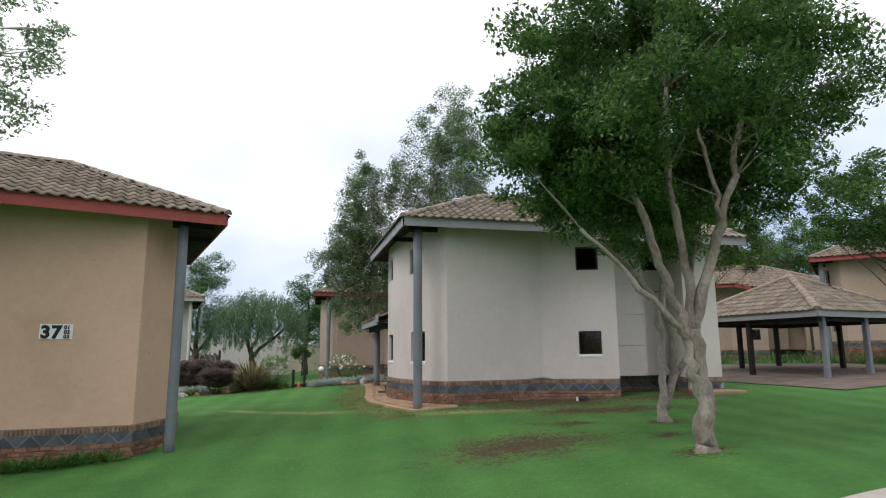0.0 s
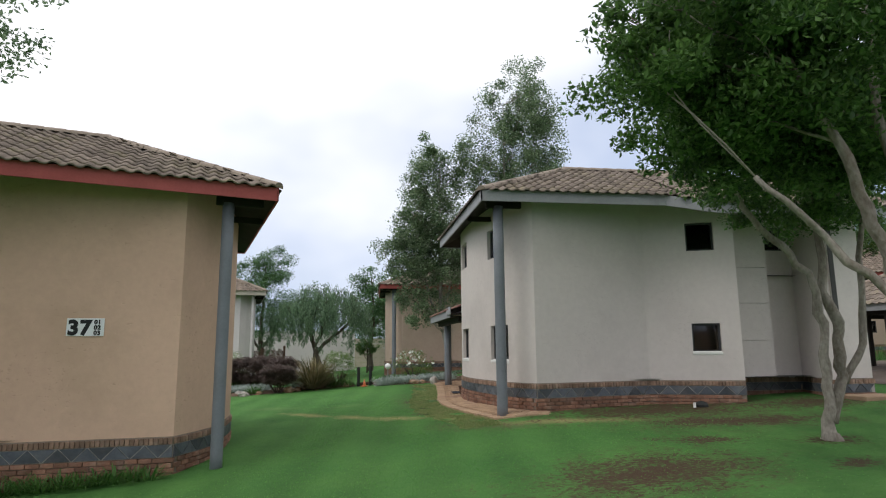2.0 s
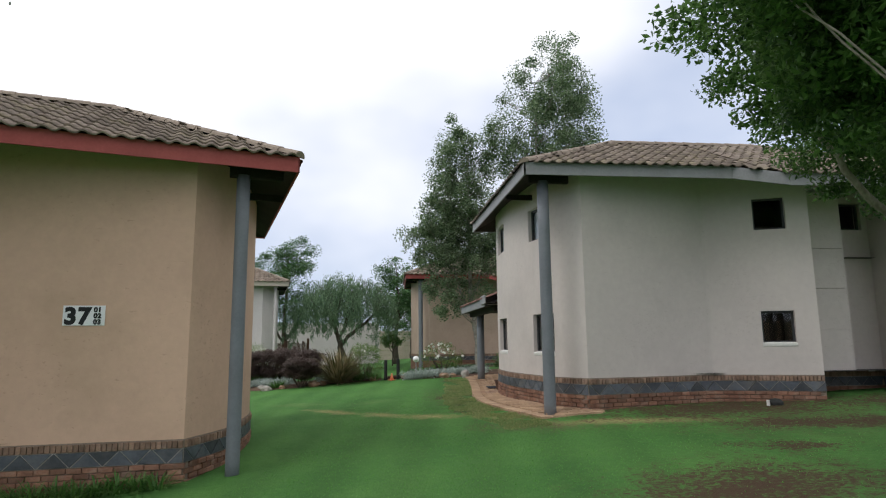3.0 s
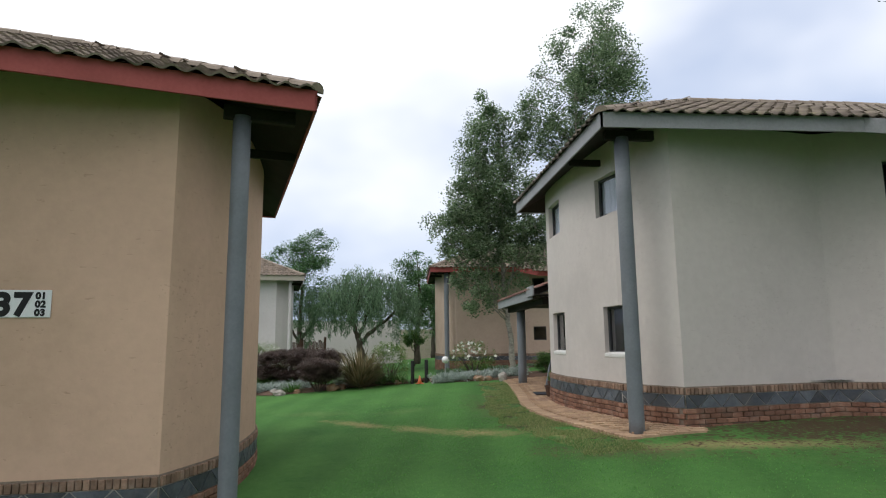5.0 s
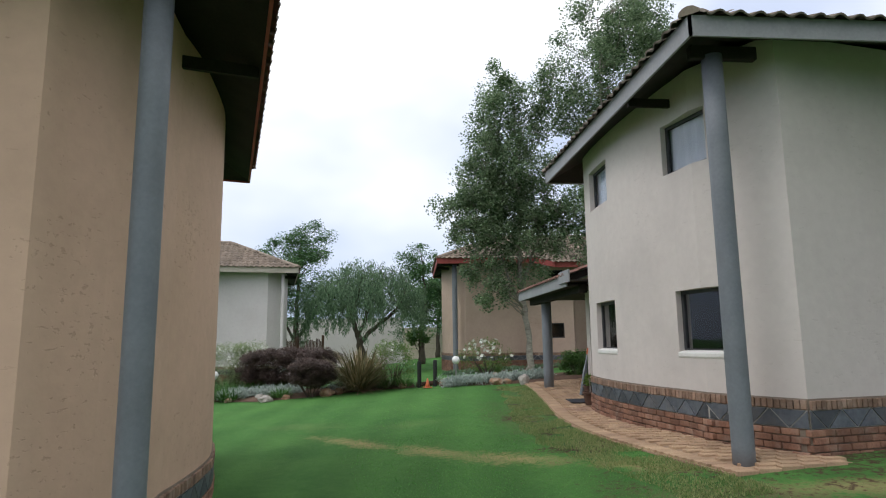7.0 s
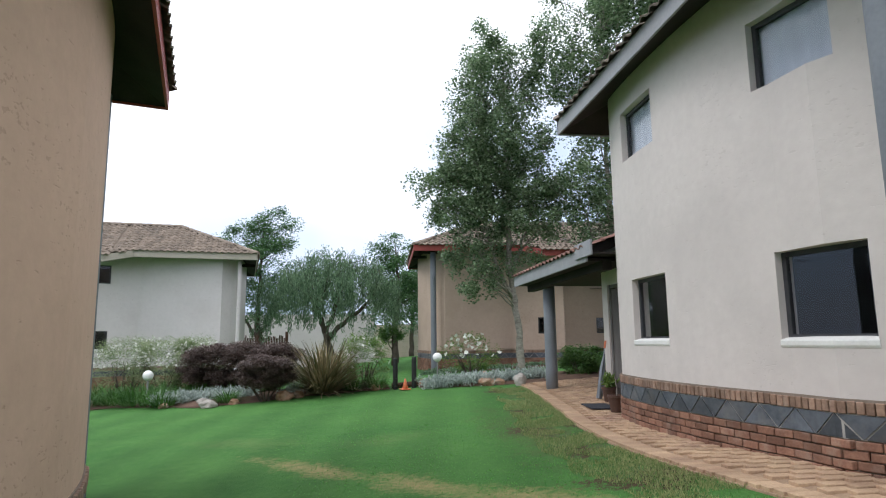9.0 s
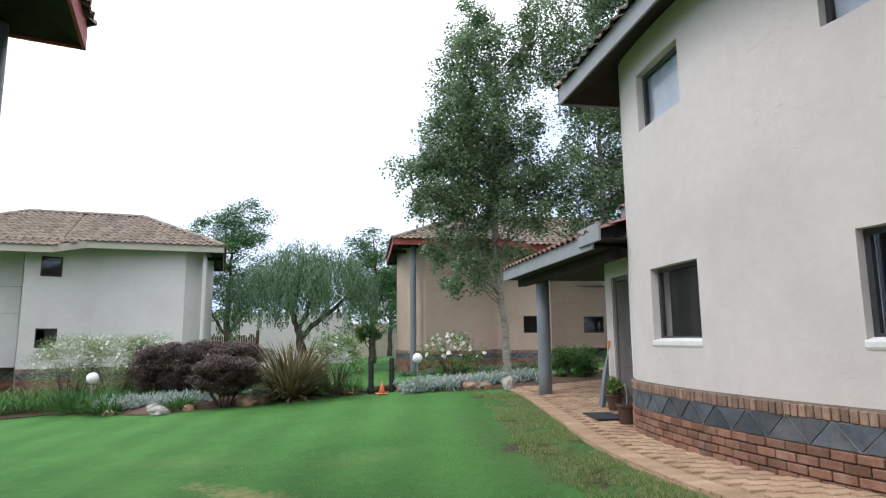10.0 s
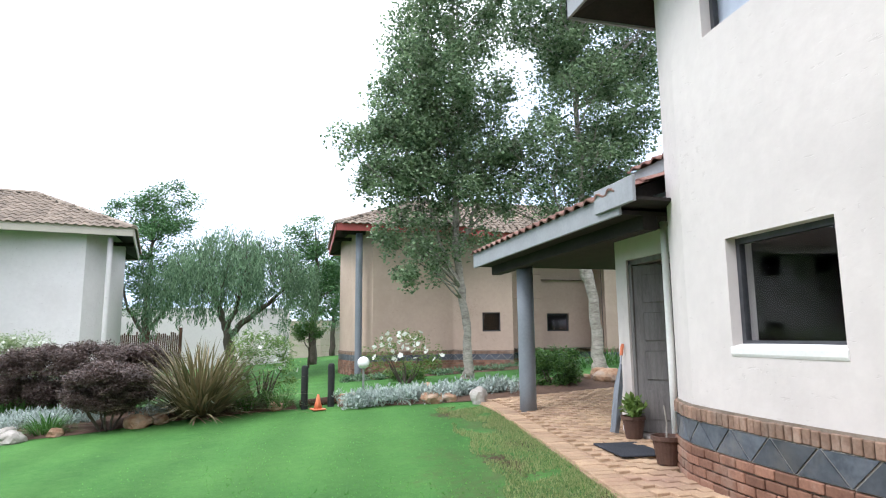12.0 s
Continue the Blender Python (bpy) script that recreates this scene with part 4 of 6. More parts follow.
    part("upper_deck", ([(x, y, 3.97 + k * (x - 4.6) + dz) for dz in (-0.1, 0) for x, y in ((4.62, 20.9), (4.62, 22.36), (7.2, 22.36), (7.2, 20.9))], [(0, 1, 2, 3), (7, 6, 5, 4), (0, 4, 5, 1), (1, 5, 6, 2), (2, 6, 7, 3), (3, 7, 4, 0)]), M_SOFFIT, h)
    m = slope_matrix((4.58, 22.36, 3.985), (0, -1, 0), (math.cos(c), 0, math.sin(c)))
    for i in range(6):
        for j in range(6):
            ob = new("tile", tile)
            ob.parent = up
            ob.matrix_world = m @ Matrix.Translation((0.23 * i, -0.06 + 0.34 * j, 0))


def door_wing():
    """The low wing behind the porch, with the front door."""
    w = thing("entrance_wing", (5.5, 23, 0.8), "grey-white plastered entrance wing under the porch", "house wing")
    x = 4.12
    zf = 0.76
    # wall with the door's opening, the rest plain
    part("wall", joined(box(x, x + 0.22, 20.75, 20.98, 0.3, 3.2), box(x, x + 0.22, 21.86, 22.1, 0.3, 3.2), box(x, x + 0.22, 20.98, 21.86, 2.76, 3.2), box(x + 0.23, 8.0, 21.88, 22.1, 0.3, 3.2), box(7.8, 8.0, 20.7, 21.9, 0.3, 3.2)), M_WHITE, w)
    part("threshold", soft_box(x - 0.02, x + 0.3, 20.98, 21.86, 0.5, zf + 0.02, 0.01), M_KERB, w)
    # hall floor in the same near black, standing for indoor shade
    part("inner_floor", box(x + 0.3, 7.8, 20.8, 21.88, 0.5, zf), M_ROOMSHADE, w)
    fr = 0.06
    part("door_frame", joined(box(x + 0.03, x + 0.13, 20.98, 20.98 + fr, zf, 2.76), box(x + 0.03, x + 0.13, 21.86 - fr, 21.86, zf, 2.76), box(x + 0.03, x + 0.13, 20.98, 21.86, 2.70, 2.757)), M_DOOR, w, "grey timber door frame")
    # leaf, slightly ajar, hinged on the far jamb
    m = Matrix.Translation((x + 0.05, 21.80, zf + 0.03)) @ Matrix.Rotation(radians(42), 4, "Z")
    leaf = part("door_leaf", moved(soft_box(0, 0.045, -0.76, 0, 0, 1.9, 0.004), m), M_DOOR, w, "weathered grey panelled door, ajar")
    for j in range(4):
        for i in range(2):
            y = -0.68 + i * 0.33
            part("panel", moved(soft_box(-0.012, 0.0, y, y + 0.25, 0.14 + j * 0.44, 0.14 + j * 0.44 + 0.33, 0.008), m), M_DOOR, leaf)
    part("handle", moved(joined(soft_box(-0.02, 0.0, -0.74, -0.70, 0.88, 1.08, 0.004), tube([(-0.01, -0.72, 1.0), (-0.06, -0.72, 1.0), (-0.06, -0.60, 1.0)], [0.009] * 3, 8)), m), M_METAL, leaf, "dull metal handle")
    part("downpipe", tube([(3.9, 20.76, 3.05), (3.9, 20.76, 2.6), (3.9, 20.76, 1.7), (3.9, 20.76, 0.72)], [0.035] * 4, 12), M_SILL, w, "white downpipe", smooth=True)


porch()
door_wing()


# ---- paving ----
def path_edges(y):
    """West and east edge of the brick path beside the bowed wall."""
    west = 2.66 + 0.055 * (y - 18.0) ** 2 * (1 if y < 18 else 0.55)
    if y > 21:
        west = min(2.66 + 0.055 * 0.55 * 9 + 0.12 * (y - 21), 3.35)
    v = y - 14.62
    east = 3.02 + 8.88 - math.sqrt(max(0.1, 8.5 ** 2 - (v - 4.0) ** 2)) if y > 16.1 else 3.70 + 0.56 * (16.1 - y)
    if y > 20.8:
        east = 4.1
    if y > 22.0:
        east = 6.4
    return west, east


def paving():
    p = thing("pavement", (3.2, 19, 0.66), "weathered tan brick paving round the bowed wall", "paving", kind="structure")
    rows = [14.75 + 0.1 * i for i in range(109)]
    v, f = [], []
    for y in rows:
        a, b = path_edges(y)
        for t in (0, 0.5, 1):
            x = a - 0.02 + (b - a + 0.03) * t
            v.append((x, y, ground(x, y) + 0.018))
        v.append((a - 0.03, y, ground(a, y) - 0.08))
    for i in range(len(rows) - 1):
        for k in range(2):
            f.append((4 * i + k, 4 * i + k + 1, 4 * i + 5 + k, 4 * i + 4 + k))
        f.append((4 * i + 3, 4 * i, 4 * i + 4, 4 * i + 7))
    part("joint_bed", (v, f), M_SAND, p)
    rnd = random.Random(3)
    me = bpy.data.meshes.new("paver")
    q = soft_box(-0.115, 0.115, -0.0572, 0.0572, -0.025, 0.025, 0.004)
    me.from_pydata(q[0], [], q[1])
    me.materials.append(M_PAVER)
    rest, count = [], 0
    spots = []
    y = 14.8
    row = 0
    while y < 25.5:
        a, b = path_edges(y)
        # soldier edge
        spots.append((a + 0.115, y, 0.0))
        x = a + 0.24 + (0.118 if row % 2 else 0)
        while x < b - 0.1:
            spots.append((x + 0.118, y, rnd.uniform(-1.2, 1.2)))
            x += 0.236
        y += 0.119
        row += 1
    for x, y, tn in sorted(spots, key=lambda s: (s[0] - 1.5) ** 2 + (s[1] - 17.5) ** 2):
        m = Matrix.Translation((x, y, ground(x, y) + 0.012 + rnd.uniform(-0.002, 0.002))) @ Matrix.Rotation(radians(tn), 4, "Z") @ Matrix.Rotation(rnd.uniform(-0.008, 0.008), 4, "Y")
        if count < 300:
            ob = new("paver", me)
            ob.parent = p
            ob.matrix_world = m
            count += 1
        else:
            rest.append(moved(box(-0.115, 0.115, -0.0572, 0.0572, -0.025, 0.025), m))
    part("pavers_joined", joined(*rest), M_PAVERS, p)["kind"] = "stuff"


paving()


# ---- plants ----
def leaf_cloud(clumps, size, rnd, flat=0.4, droop=0.0, slim=0.5):
    """Many small folded leaves spread through clumps of (centre, radii, count)."""
    vs, fs = [], []
    for c, rad, n in clumps:
        g = np.array([[rnd.gauss(0, 1) for _ in range(3)] for _ in range(n)])
        g /= np.linalg.norm(g, axis=1)[:, None] + 1e-6
        g *= np.array([rnd.random() ** 0.45 for _ in range(n)])[:, None]
        for q in g:
            p = Vector((c[0] + q[0] * rad[0], c[1] + q[1] * rad[1], c[2] + q[2] * rad[2]))
            s = size * rnd.uniform(0.65, 1.3)
            a = Vector((rnd.gauss(0, 1), rnd.gauss(0, 1), rnd.gauss(0, flat) - droop)).normalized()
            b = a.cross(Vector((rnd.gauss(0, 0.5), rnd.gauss(0, 0.5), 1))).normalized() * s * slim * 0.5
            k = len(vs)
            up = a.cross(b).normalized() * s * 0.08
            vs += [tuple(p), tuple(p + a * s * 0.5 + b + up), tuple(p + a * s), tuple(p + a * s * 0.5 - b + up)]
            fs.append((k, k + 1, k + 2, k + 3))
    return vs, fs


def limb(a, b, r0, r1, rnd, bend=0.12, n=6, sides=7):
    a, b = Vector(a), Vector(b)
    d = (b - a).length
    off = Vector((rnd.uniform(-1, 1), rnd.uniform(-1, 1), rnd.uniform(-0.3, 0.6))) * bend * d
    pts = []
    for i in range(n + 1):
        t = i / n
        pts.append(a + (b - a) * t + off * math.sin(math.pi * t) + Vector((rnd.gauss(0, 1), rnd.gauss(0, 1), 0)) * 0.012 * d * (1 if 0 < i < n else 0))
    return pts, tube(pts, [r0 + (r1 - r0) * i / n for i in range(n + 1)], sides, wobble=0.15)


def tree(name, label, base, stems, clumps, leaf, leaf_mat, bark, seed, category="tree", droop=0.0, slim=0.5, flat=0.4, twig=0.012, limbs_above=-9.0, limbs_from=2.7, limb_share=0.35):
    """stems: chains of (x, y, z, radius) that fork where they start; clumps: (centre, radii, leaves)."""
    rnd = random.Random(seed)
    t = thing(name, base, label, category)
    wood, nodes = [], []
    for chain in stems:
        pts, rad = [], []
        for (a, b) in zip(chain, chain[1:]):
            n = 5
            for i in range(n):
                k = i / n
                p = Vector(a[:3]).lerp(Vector(b[:3]), k)
                pts.append(p + Vector((rnd.gauss(0, 0.02), rnd.gauss(0, 0.02), 0)) * (1 if pts else 0))
                rad.append(a[3] + (b[3] - a[3]) * k)
        pts.append(Vector(chain[-1][:3]))
        rad.append(chain[-1][3])
        wood.append(tube(pts, rad, 10, wobble=0.35))
        nodes += list(zip(pts, rad))
    for c, r, n in clumps:
        cv = Vector(c)
        low = [q for q in nodes if q[0].z < cv.z + 0.3 and q[1] < 0.25] or nodes
        if cv.z < limbs_above:
            continue
        near = min(low, key=lambda q: math.hypot(q[0].x - cv.x, q[0].y - cv.y) + abs(cv.z - q[0].z - 0.7 * math.hypot(q[0].x - cv.x, q[0].y - cv.y)))
        if rnd.random() > limb_share or near[0].z < limbs_from:
            continue
        pts, tb = limb(near[0], cv, min(near[1] * 0.4, 0.026), 0.006, rnd)
        wood.append(tb)
        for _ in range(3):
            e = cv + Vector((rnd.uniform(-1, 1) * r[0], rnd.uniform(-1, 1) * r[1], rnd.uniform(-0.4, 1) * r[2])) * 0.75
            wood.append(limb(pts[4], e, twig * 0.6, 0.004, rnd, 0.1, 3, 4)[1])
    part("trunk", joined(*wood), bark, t, "trunk and limbs", smooth=True)
    part("crown", leaf_cloud(clumps, leaf, rnd, flat, droop, slim), leaf_mat, t)
    return t


def crown(centre, radii, count, clump, leaves, seed, gap=0.25, bottom=-1.0, holes=9.0):
    """Clumps scattered through the shell of an uneven crown."""
    rnd = random.Random(seed)
    out = []
    while len(out) < count:
        d = Vector((rnd.gauss(0, 1), rnd.gauss(0, 1), rnd.gauss(0, 1))).normalized()
        if d.z < bottom:
            continue
        k = (0.35 + 0.65 * rnd.random() ** 0.6) * (1 + gap * noise.noise(d * 1.7 + Vector((seed, 0, 0))))
        c = (centre[0] + d.x * radii[0] * k, centre[1] + d.y * radii[1] * k, centre[2] + d.z * radii[2] * k)
        if noise.noise(Vector(c) * 0.95 + Vector((0, seed, 0))) > holes:
            count -= 1
            continue
        s = clump * rnd.uniform(0.6, 1.25)
        out.append((c, (s, s, s * 0.65), int(leaves * rnd.uniform(0.6, 1.3))))
    return out


def trees():
    # broad tree on the lawn: pale forked trunk
    bx, by = 5.8, 7.15
    g = ground(bx, by) - 0.08
    tree("tree", "large leafy tree with pale forked trunk on the lawn", (bx, by, g),
         [[(bx, by, g, 0.20), (bx - 0.02, by, g + 0.16, 0.145), (bx + 0.02, by, 1.25, 0.128), (bx + 0.0, by, 1.75, 0.115), (bx - 0.10, by, 2.3, 0.125)],
          [(bx + 0.0, by, 1.35, 0.085), (bx - 0.16, by - 0.04, 1.7, 0.075), (bx - 0.19, by - 0.02, 2.2, 0.075), (bx - 0.20, by, 2.5, 0.07)],
          [(bx - 0.12, by, 2.25, 0.075), (bx - 0.34, by + 0.1, 2.9, 0.062), (bx - 0.6, by + 0.1, 3.7, 0.055), (bx - 0.95, by + 0.2, 4.6, 0.038), (bx - 1.2, by + 0.3, 5.6, 0.025)],
          [(bx - 0.09, by, 2.25, 0.075), (bx - 0.06, by + 0.05, 3.2, 0.06), (bx - 0.15, by + 0.2, 4.4, 0.045), (bx, by + 0.3, 6.0, 0.03)],
          [(bx - 0.06, by, 2.25, 0.085), (bx + 0.16, by - 0.05, 3.0, 0.075), (bx + 0.52, by, 3.8, 0.065), (bx + 0.9, by + 0.1, 4.6, 0.05), (bx + 1.2, by + 0.1, 5.8, 0.03)],
          [(bx + 0.5, by, 3.75, 0.04), (bx + 0.62, by + 0.2, 4.6, 0.032), (bx + 0.5, by + 0.3, 5.4, 0.025)],
          [(bx - 0.16, by, 2.15, 0.05), (bx - 0.5, by - 0.1, 2.45, 0.043), (bx - 1.0, by + 0.1, 3.1, 0.037), (bx - 1.6, by + 0.2, 3.7, 0.025)]],
         crown((bx + 0.05, by + 0.5, 6.2), (2.55, 2.3, 2.5), 265, 0.42, 340, 11, 0.75, -0.7, 0.26) + crown((bx + 2.2, by + 0.7, 6.3), (1.5, 1.3, 1.8), 115, 0.4, 300, 18, 0.7, -1.0, 0.3) + crown((bx - 0.3, by + 1.8, 5.0), (1.3, 0.8, 0.7), 50, 0.36, 280, 19, 0.5) + crown((bx + 0.2, by + 1.6, 4.6), (1.5, 0.9, 0.6), 60, 0.34, 240, 15, 0.5) + crown((bx - 2.3, by + 1.0, 5.6), (0.45, 0.8, 1.2), 16, 0.28, 140, 16, 0.8) + crown((bx - 1.25, by + 0.9, 5.05), (1.45, 1.4, 0.9), 130, 0.36, 280, 12, 0.6, -1.0, 0.3) + crown((bx + 0.9, by + 1.0, 4.7), (1.4, 1.1, 0.8), 40, 0.42, 300, 13), 0.085, M_LEAF1, M_BARK, 1, flat=0.9, limbs_above=4.9, limbs_from=3.6, limb_share=0.1)
    # thinner several-stemmed tree behind it
    bx, by = 7.55, 10.75
    g = ground(bx, by) - 0.08
    tree("tree", "slender several-stemmed tree beside the house wall", (bx, by, g),
         [[(bx, by, g, 0.16), (bx - 0.02, by, g + 0.2, 0.10), (bx + 0.05, by, 1.6, 0.075), (bx + 0.1, by, 2.4, 0.07), (bx - 0.1, by, 3.2, 0.06), (bx - 0.8, by, 3.9, 0.05), (bx - 1.5, by, 4.8, 0.03)],
          [(bx + 0.05, by, 0.9, 0.09), (bx + 0.3, by, 1.6, 0.08), (bx + 0.35, by, 2.3, 0.08), (bx + 0.15, by, 2.9, 0.07), (bx + 0.2, by, 4.2, 0.05), (bx + 0.1, by, 5.5, 0.03)],
          [(bx + 0.35, by, 1.5, 0.06), (bx + 0.75, by, 2.1, 0.055), (bx + 0.8, by, 3.2, 0.05), (bx + 1.1, by, 4.6, 0.03)]],
         crown((bx - 0.5, by - 0.5, 6.3), (2.5, 2.0, 2.3), 225, 0.43, 320, 14, 0.65, -0.9, 0.28) + crown((bx + 0.2, by + 0.4, 4.5), (1.4, 0.9, 0.6), 40, 0.34, 240, 17, 0.5), 0.085, M_LEAF1, M_BARK, 2, flat=0.9, limbs_above=4.9, limbs_from=3.6, limb_share=0.1)
    # tall poplars by the pinkish house
    for bx, by, seed, hgt, wide in ((4.6, 30.0, 21, 11.2, 1.0), (7.5, 28.8, 22, 13.8, 1.25)):
        g = ground(bx, by) - 0.08
        if seed == 21:
            cl = crown((bx - 0.5, by, 8.0), (1.75, 1.6, 3.8), 250, 0.48, 215, 21, 0.45, -1.0, 0.4) + crown((bx - 1.7, by, 6.6), (1.35, 1.2, 1.5), 95, 0.42, 150, 23, 0.5) + crown((bx - 1.45, by - 0.2, 4.1), (0.95, 0.7, 1.2), 40, 0.32, 110, 24, 0.6) + crown((bx + 1.0, by, 6.2), (1.1, 1.0, 1.5), 32, 0.36, 130, 25, 0.6)
        else:
            cl = crown((bx + 0.35, by, 10.0), (2.35, 2.1, 4.8), 340, 0.5, 220, 22, 0.5, -1.0, 0.42) + crown((bx - 0.6, by, 5.8), (1.9, 1.5, 1.8), 75, 0.40, 150, 26, 0.55)
        cl = [(c, (r[0], r[1], r[2] * 1.5), n) for c, r, n in cl]
        tree("poplar", "tall grey-green poplar with mottled pale trunk", (bx, by, g),
             [[(bx, by, g, 0.19 * wide), (bx, by, g + 0.3, 0.12 * wide), (bx - 0.05, by, 2.2, 0.10 * wide), (bx - 0.25, by, 3.6, 0.095 * wide), (bx - 0.3, by, 6.0, 0.075), (bx - 0.3, by, 8.5, 0.045), (bx - 0.3, by, hgt - 0.4, 0.02)],
              [(bx - 0.2, by, 3.1, 0.06), (bx - 0.7, by, 4.2, 0.05), (bx - 1.1, by, 5.8, 0.02)],
              [(bx - 0.25, by, 3.8, 0.06), (bx + 0.3, by, 5.2, 0.045), (bx + 0.7, by, 7.0, 0.02)]],
             cl, 0.092, M_LEAF2, M_BARKGREY, seed, droop=0.5, slim=0.75)
    # weeping pepper tree
    bx, by = -1.7, 40.0
    g = ground(bx, by) - 0.05
    rnd = random.Random(31)
    cl = []
    for i in range(190):
        a, k = rnd.uniform(0, 6.28), rnd.random() ** 0.5
        r = 3.3 * k
        top = 5.9 - 0.16 * r * r + rnd.uniform(-0.8, 0.2)
        for j in range(rnd.randint(2, 6)):
            w = 0.30 - 0.035 * j
            cl.append(((bx + r * math.cos(a) * (1 + 0.02 * j) + rnd.gauss(0, 0.06), by + r * math.sin(a), top - 0.36 * j), (w, w, 0.32), 34))
    tree("pepper_tree", "weeping pepper tree with dark forked trunk", (bx, by, g),
         [[(bx, by, g, 0.26), (bx - 0.05, by, 1.5, 0.2), (bx - 0.2, by, 2.2, 0.17)],
          [(bx - 0.2, by, 2.1, 0.13), (bx - 0.5, by, 3.0, 0.11), (bx - 1.2, by, 4.4, 0.05)],
          [(bx - 0.15, by, 1.9, 0.13), (bx + 0.5, by, 2.6, 0.11), (bx + 1.3, by, 3.2, 0.08), (bx + 2.0, by, 4.0, 0.04)],
          [(bx - 0.2, by, 2.2, 0.1), (bx + 0.2, by, 3.4, 0.08), (bx + 0.4, by, 4.8, 0.04)]],
         cl, 0.16, M_LEAF3, M_BARKDARK, 31, droop=2.2, slim=0.24, limbs_above=4.3)
    # leafy tree by the far wall
    bx, by = -5.9, 46.0
    g = ground(bx, by) - 0.05
    tree("tree", "dark green tree in front of the far boundary wall", (bx, by, g),
         [[(bx, by, g, 0.24), (bx, by, 1.9, 0.17), (bx - 0.1, by, 3.0, 0.14), (bx, by, 5.2, 0.09), (bx + 0.1, by, 8.0, 0.03)], [(bx, by, 1.9, 0.1), (bx - 0.8, by, 3.2, 0.06), (bx - 1.2, by, 4.8, 0.03)], [(bx, by, 2.2, 0.1), (bx + 0.9, by, 3.4, 0.06), (bx + 1.3, by, 5.0, 0.03)]],
         crown((bx, by, 5.8), (2.3, 2.2, 3.6), 130, 0.65, 190, 41, 0.35, -0.9), 0.14, M_LEAF4, M_BARKDARK, 41)
    # more distant trees
    for bx, by, hgt, rad, seed, mat in ((1.6, 47.0, 8.2, 1.9, 51, M_LEAF4), (4.2, 49.0, 7.4, 2.3, 52, M_LEAF4), (-12.0, 52.0, 7.0, 3.0, 53, M_LEAF4), (3.4, 58.0, 8.0, 3.0, 54, M_LEAF4)):
        g = ground(bx, by) - 0.05
        tree("tree", "leafy green tree near the far boundary", (bx, by, g), [[(bx, by, g, 0.2), (bx, by, 2.4, 0.15), (bx + 0.2, by, hgt * 0.6, 0.1), (bx, by, hgt - 0.8, 0.03)]],
             crown((bx, by, hgt * 0.62), (rad, rad, hgt * 0.38), 80, 0.65, 150, seed, 0.4, -0.9), 0.16, mat, M_BARKDARK, seed)
    # trees behind the open shelter
    for bx, by, hgt, rad, seed, mat in ((21.6, 27.2, 11.5, 3.0, 61, M_LEAF1), (30.5, 38.0, 10.0, 3.8, 62, M_LEAF5), (26.5, 43.0, 11.5, 4.0, 63, M_LEAF4), (36.0, 37.0, 11.5, 4.4, 64, M_LEAF1), (42.0, 44.0, 12, 5, 65, M_LEAF4), (23.2, 18.6, 10.0, 2.8, 66, M_LEAF1), (34, 47, 12, 5, 67, M_LEAF4)):
        g = ground(bx, by) - 0.05
        tree("tree", "leafy tree standing behind the tiled shelter", (bx, by, g), [[(bx, by, g, 0.22), (bx, by, 2.8, 0.15), (bx + 0.2, by, hgt * 0.6, 0.1), (bx, by, hgt - 0.8, 0.03)]],
             crown((bx, by, hgt * 0.76), (rad, rad, hgt * 0.23), 170, 0.6, 200, seed, 0.6, -0.9), 0.15, mat, M_BARKDARK, seed)
    # tree west of the path: only its outer branches reach in
    bx, by = -7.0, 7.6
    g = ground(bx, by) - 0.05
    tree("tree", "leafy tree with fine drooping outer branches", (bx, by, g), [[(bx, by, g, 0.2), (bx, by, 2.4, 0.15), (bx + 0.8, by, 4.6, 0.1), (bx + 2.2, by + 0.4, 5.8, 0.04)], [(bx, by, 2.4, 0.1), (bx - 0.8, by, 5.2, 0.05)]],
         crown((bx + 0.6, by, 6.0), (2.4, 2.0, 1.6), 60, 0.5, 110, 71, 0.3, -0.8) + crown((-3.6, 8.5, 5.85), (0.85, 0.6, 1.1), 52, 0.24, 85, 72), 0.07, M_SOFTLEAF, M_BARK, 71, flat=0.9, limb_share=0.2)


trees()


# ---- far edge of the garden ----
def boundary():
    w = part("wall_north", joined(box(-40, 0.5, 52, 52.25, 0.2, 3.5), box(-40, 0.5, 51.95, 52.3, 3.5, 3.58)), M_PALE)
    tagged(w, "long pale plastered boundary wall with a coping", "wall", kind="structure")
    f = thing("panel_wall", (6, 58, 0.7), "boundary wall of horizontal concrete panels and posts", "wall", kind="structure")
    for i in range(14):
        x = 0.6 + i * 2.0
        for j in range(6):
            part("panel", soft_box(x + 0.08, x + 1.92, 57.97, 58.03, 0.5 + j * 0.42, 0.91 + j * 0.42, 0.012), M_CONCRETE, f)
        part("wall_post", soft_box(x - 0.08, x + 0.08, 57.92, 58.08, 0.3, 3.1, 0.015), M_CONCRETE, f)
    rnd = random.Random(5)
    f = thing("lath_fence", (-5.5, 44, 0.6), "dark brown timber lath fence under a tree", "fence")
    for i in range(34):
        x = -6.9 + i * 0.08
        part("lath", soft_box(x - 0.03, x + 0.03, 43.98 + rnd.uniform(-0.01, 0.01), 44.01, 0.4, 2.1 + rnd.uniform(-0.08, 0.1), 0.008), M_LATH, f)
    for x in (-6.9, -4.15):
        part("fence_post", soft_box(x - 0.07, x + 0.07, 44.02, 44.14, 0.4, 2.35, 0.015), M_LATH, f)


boundary()


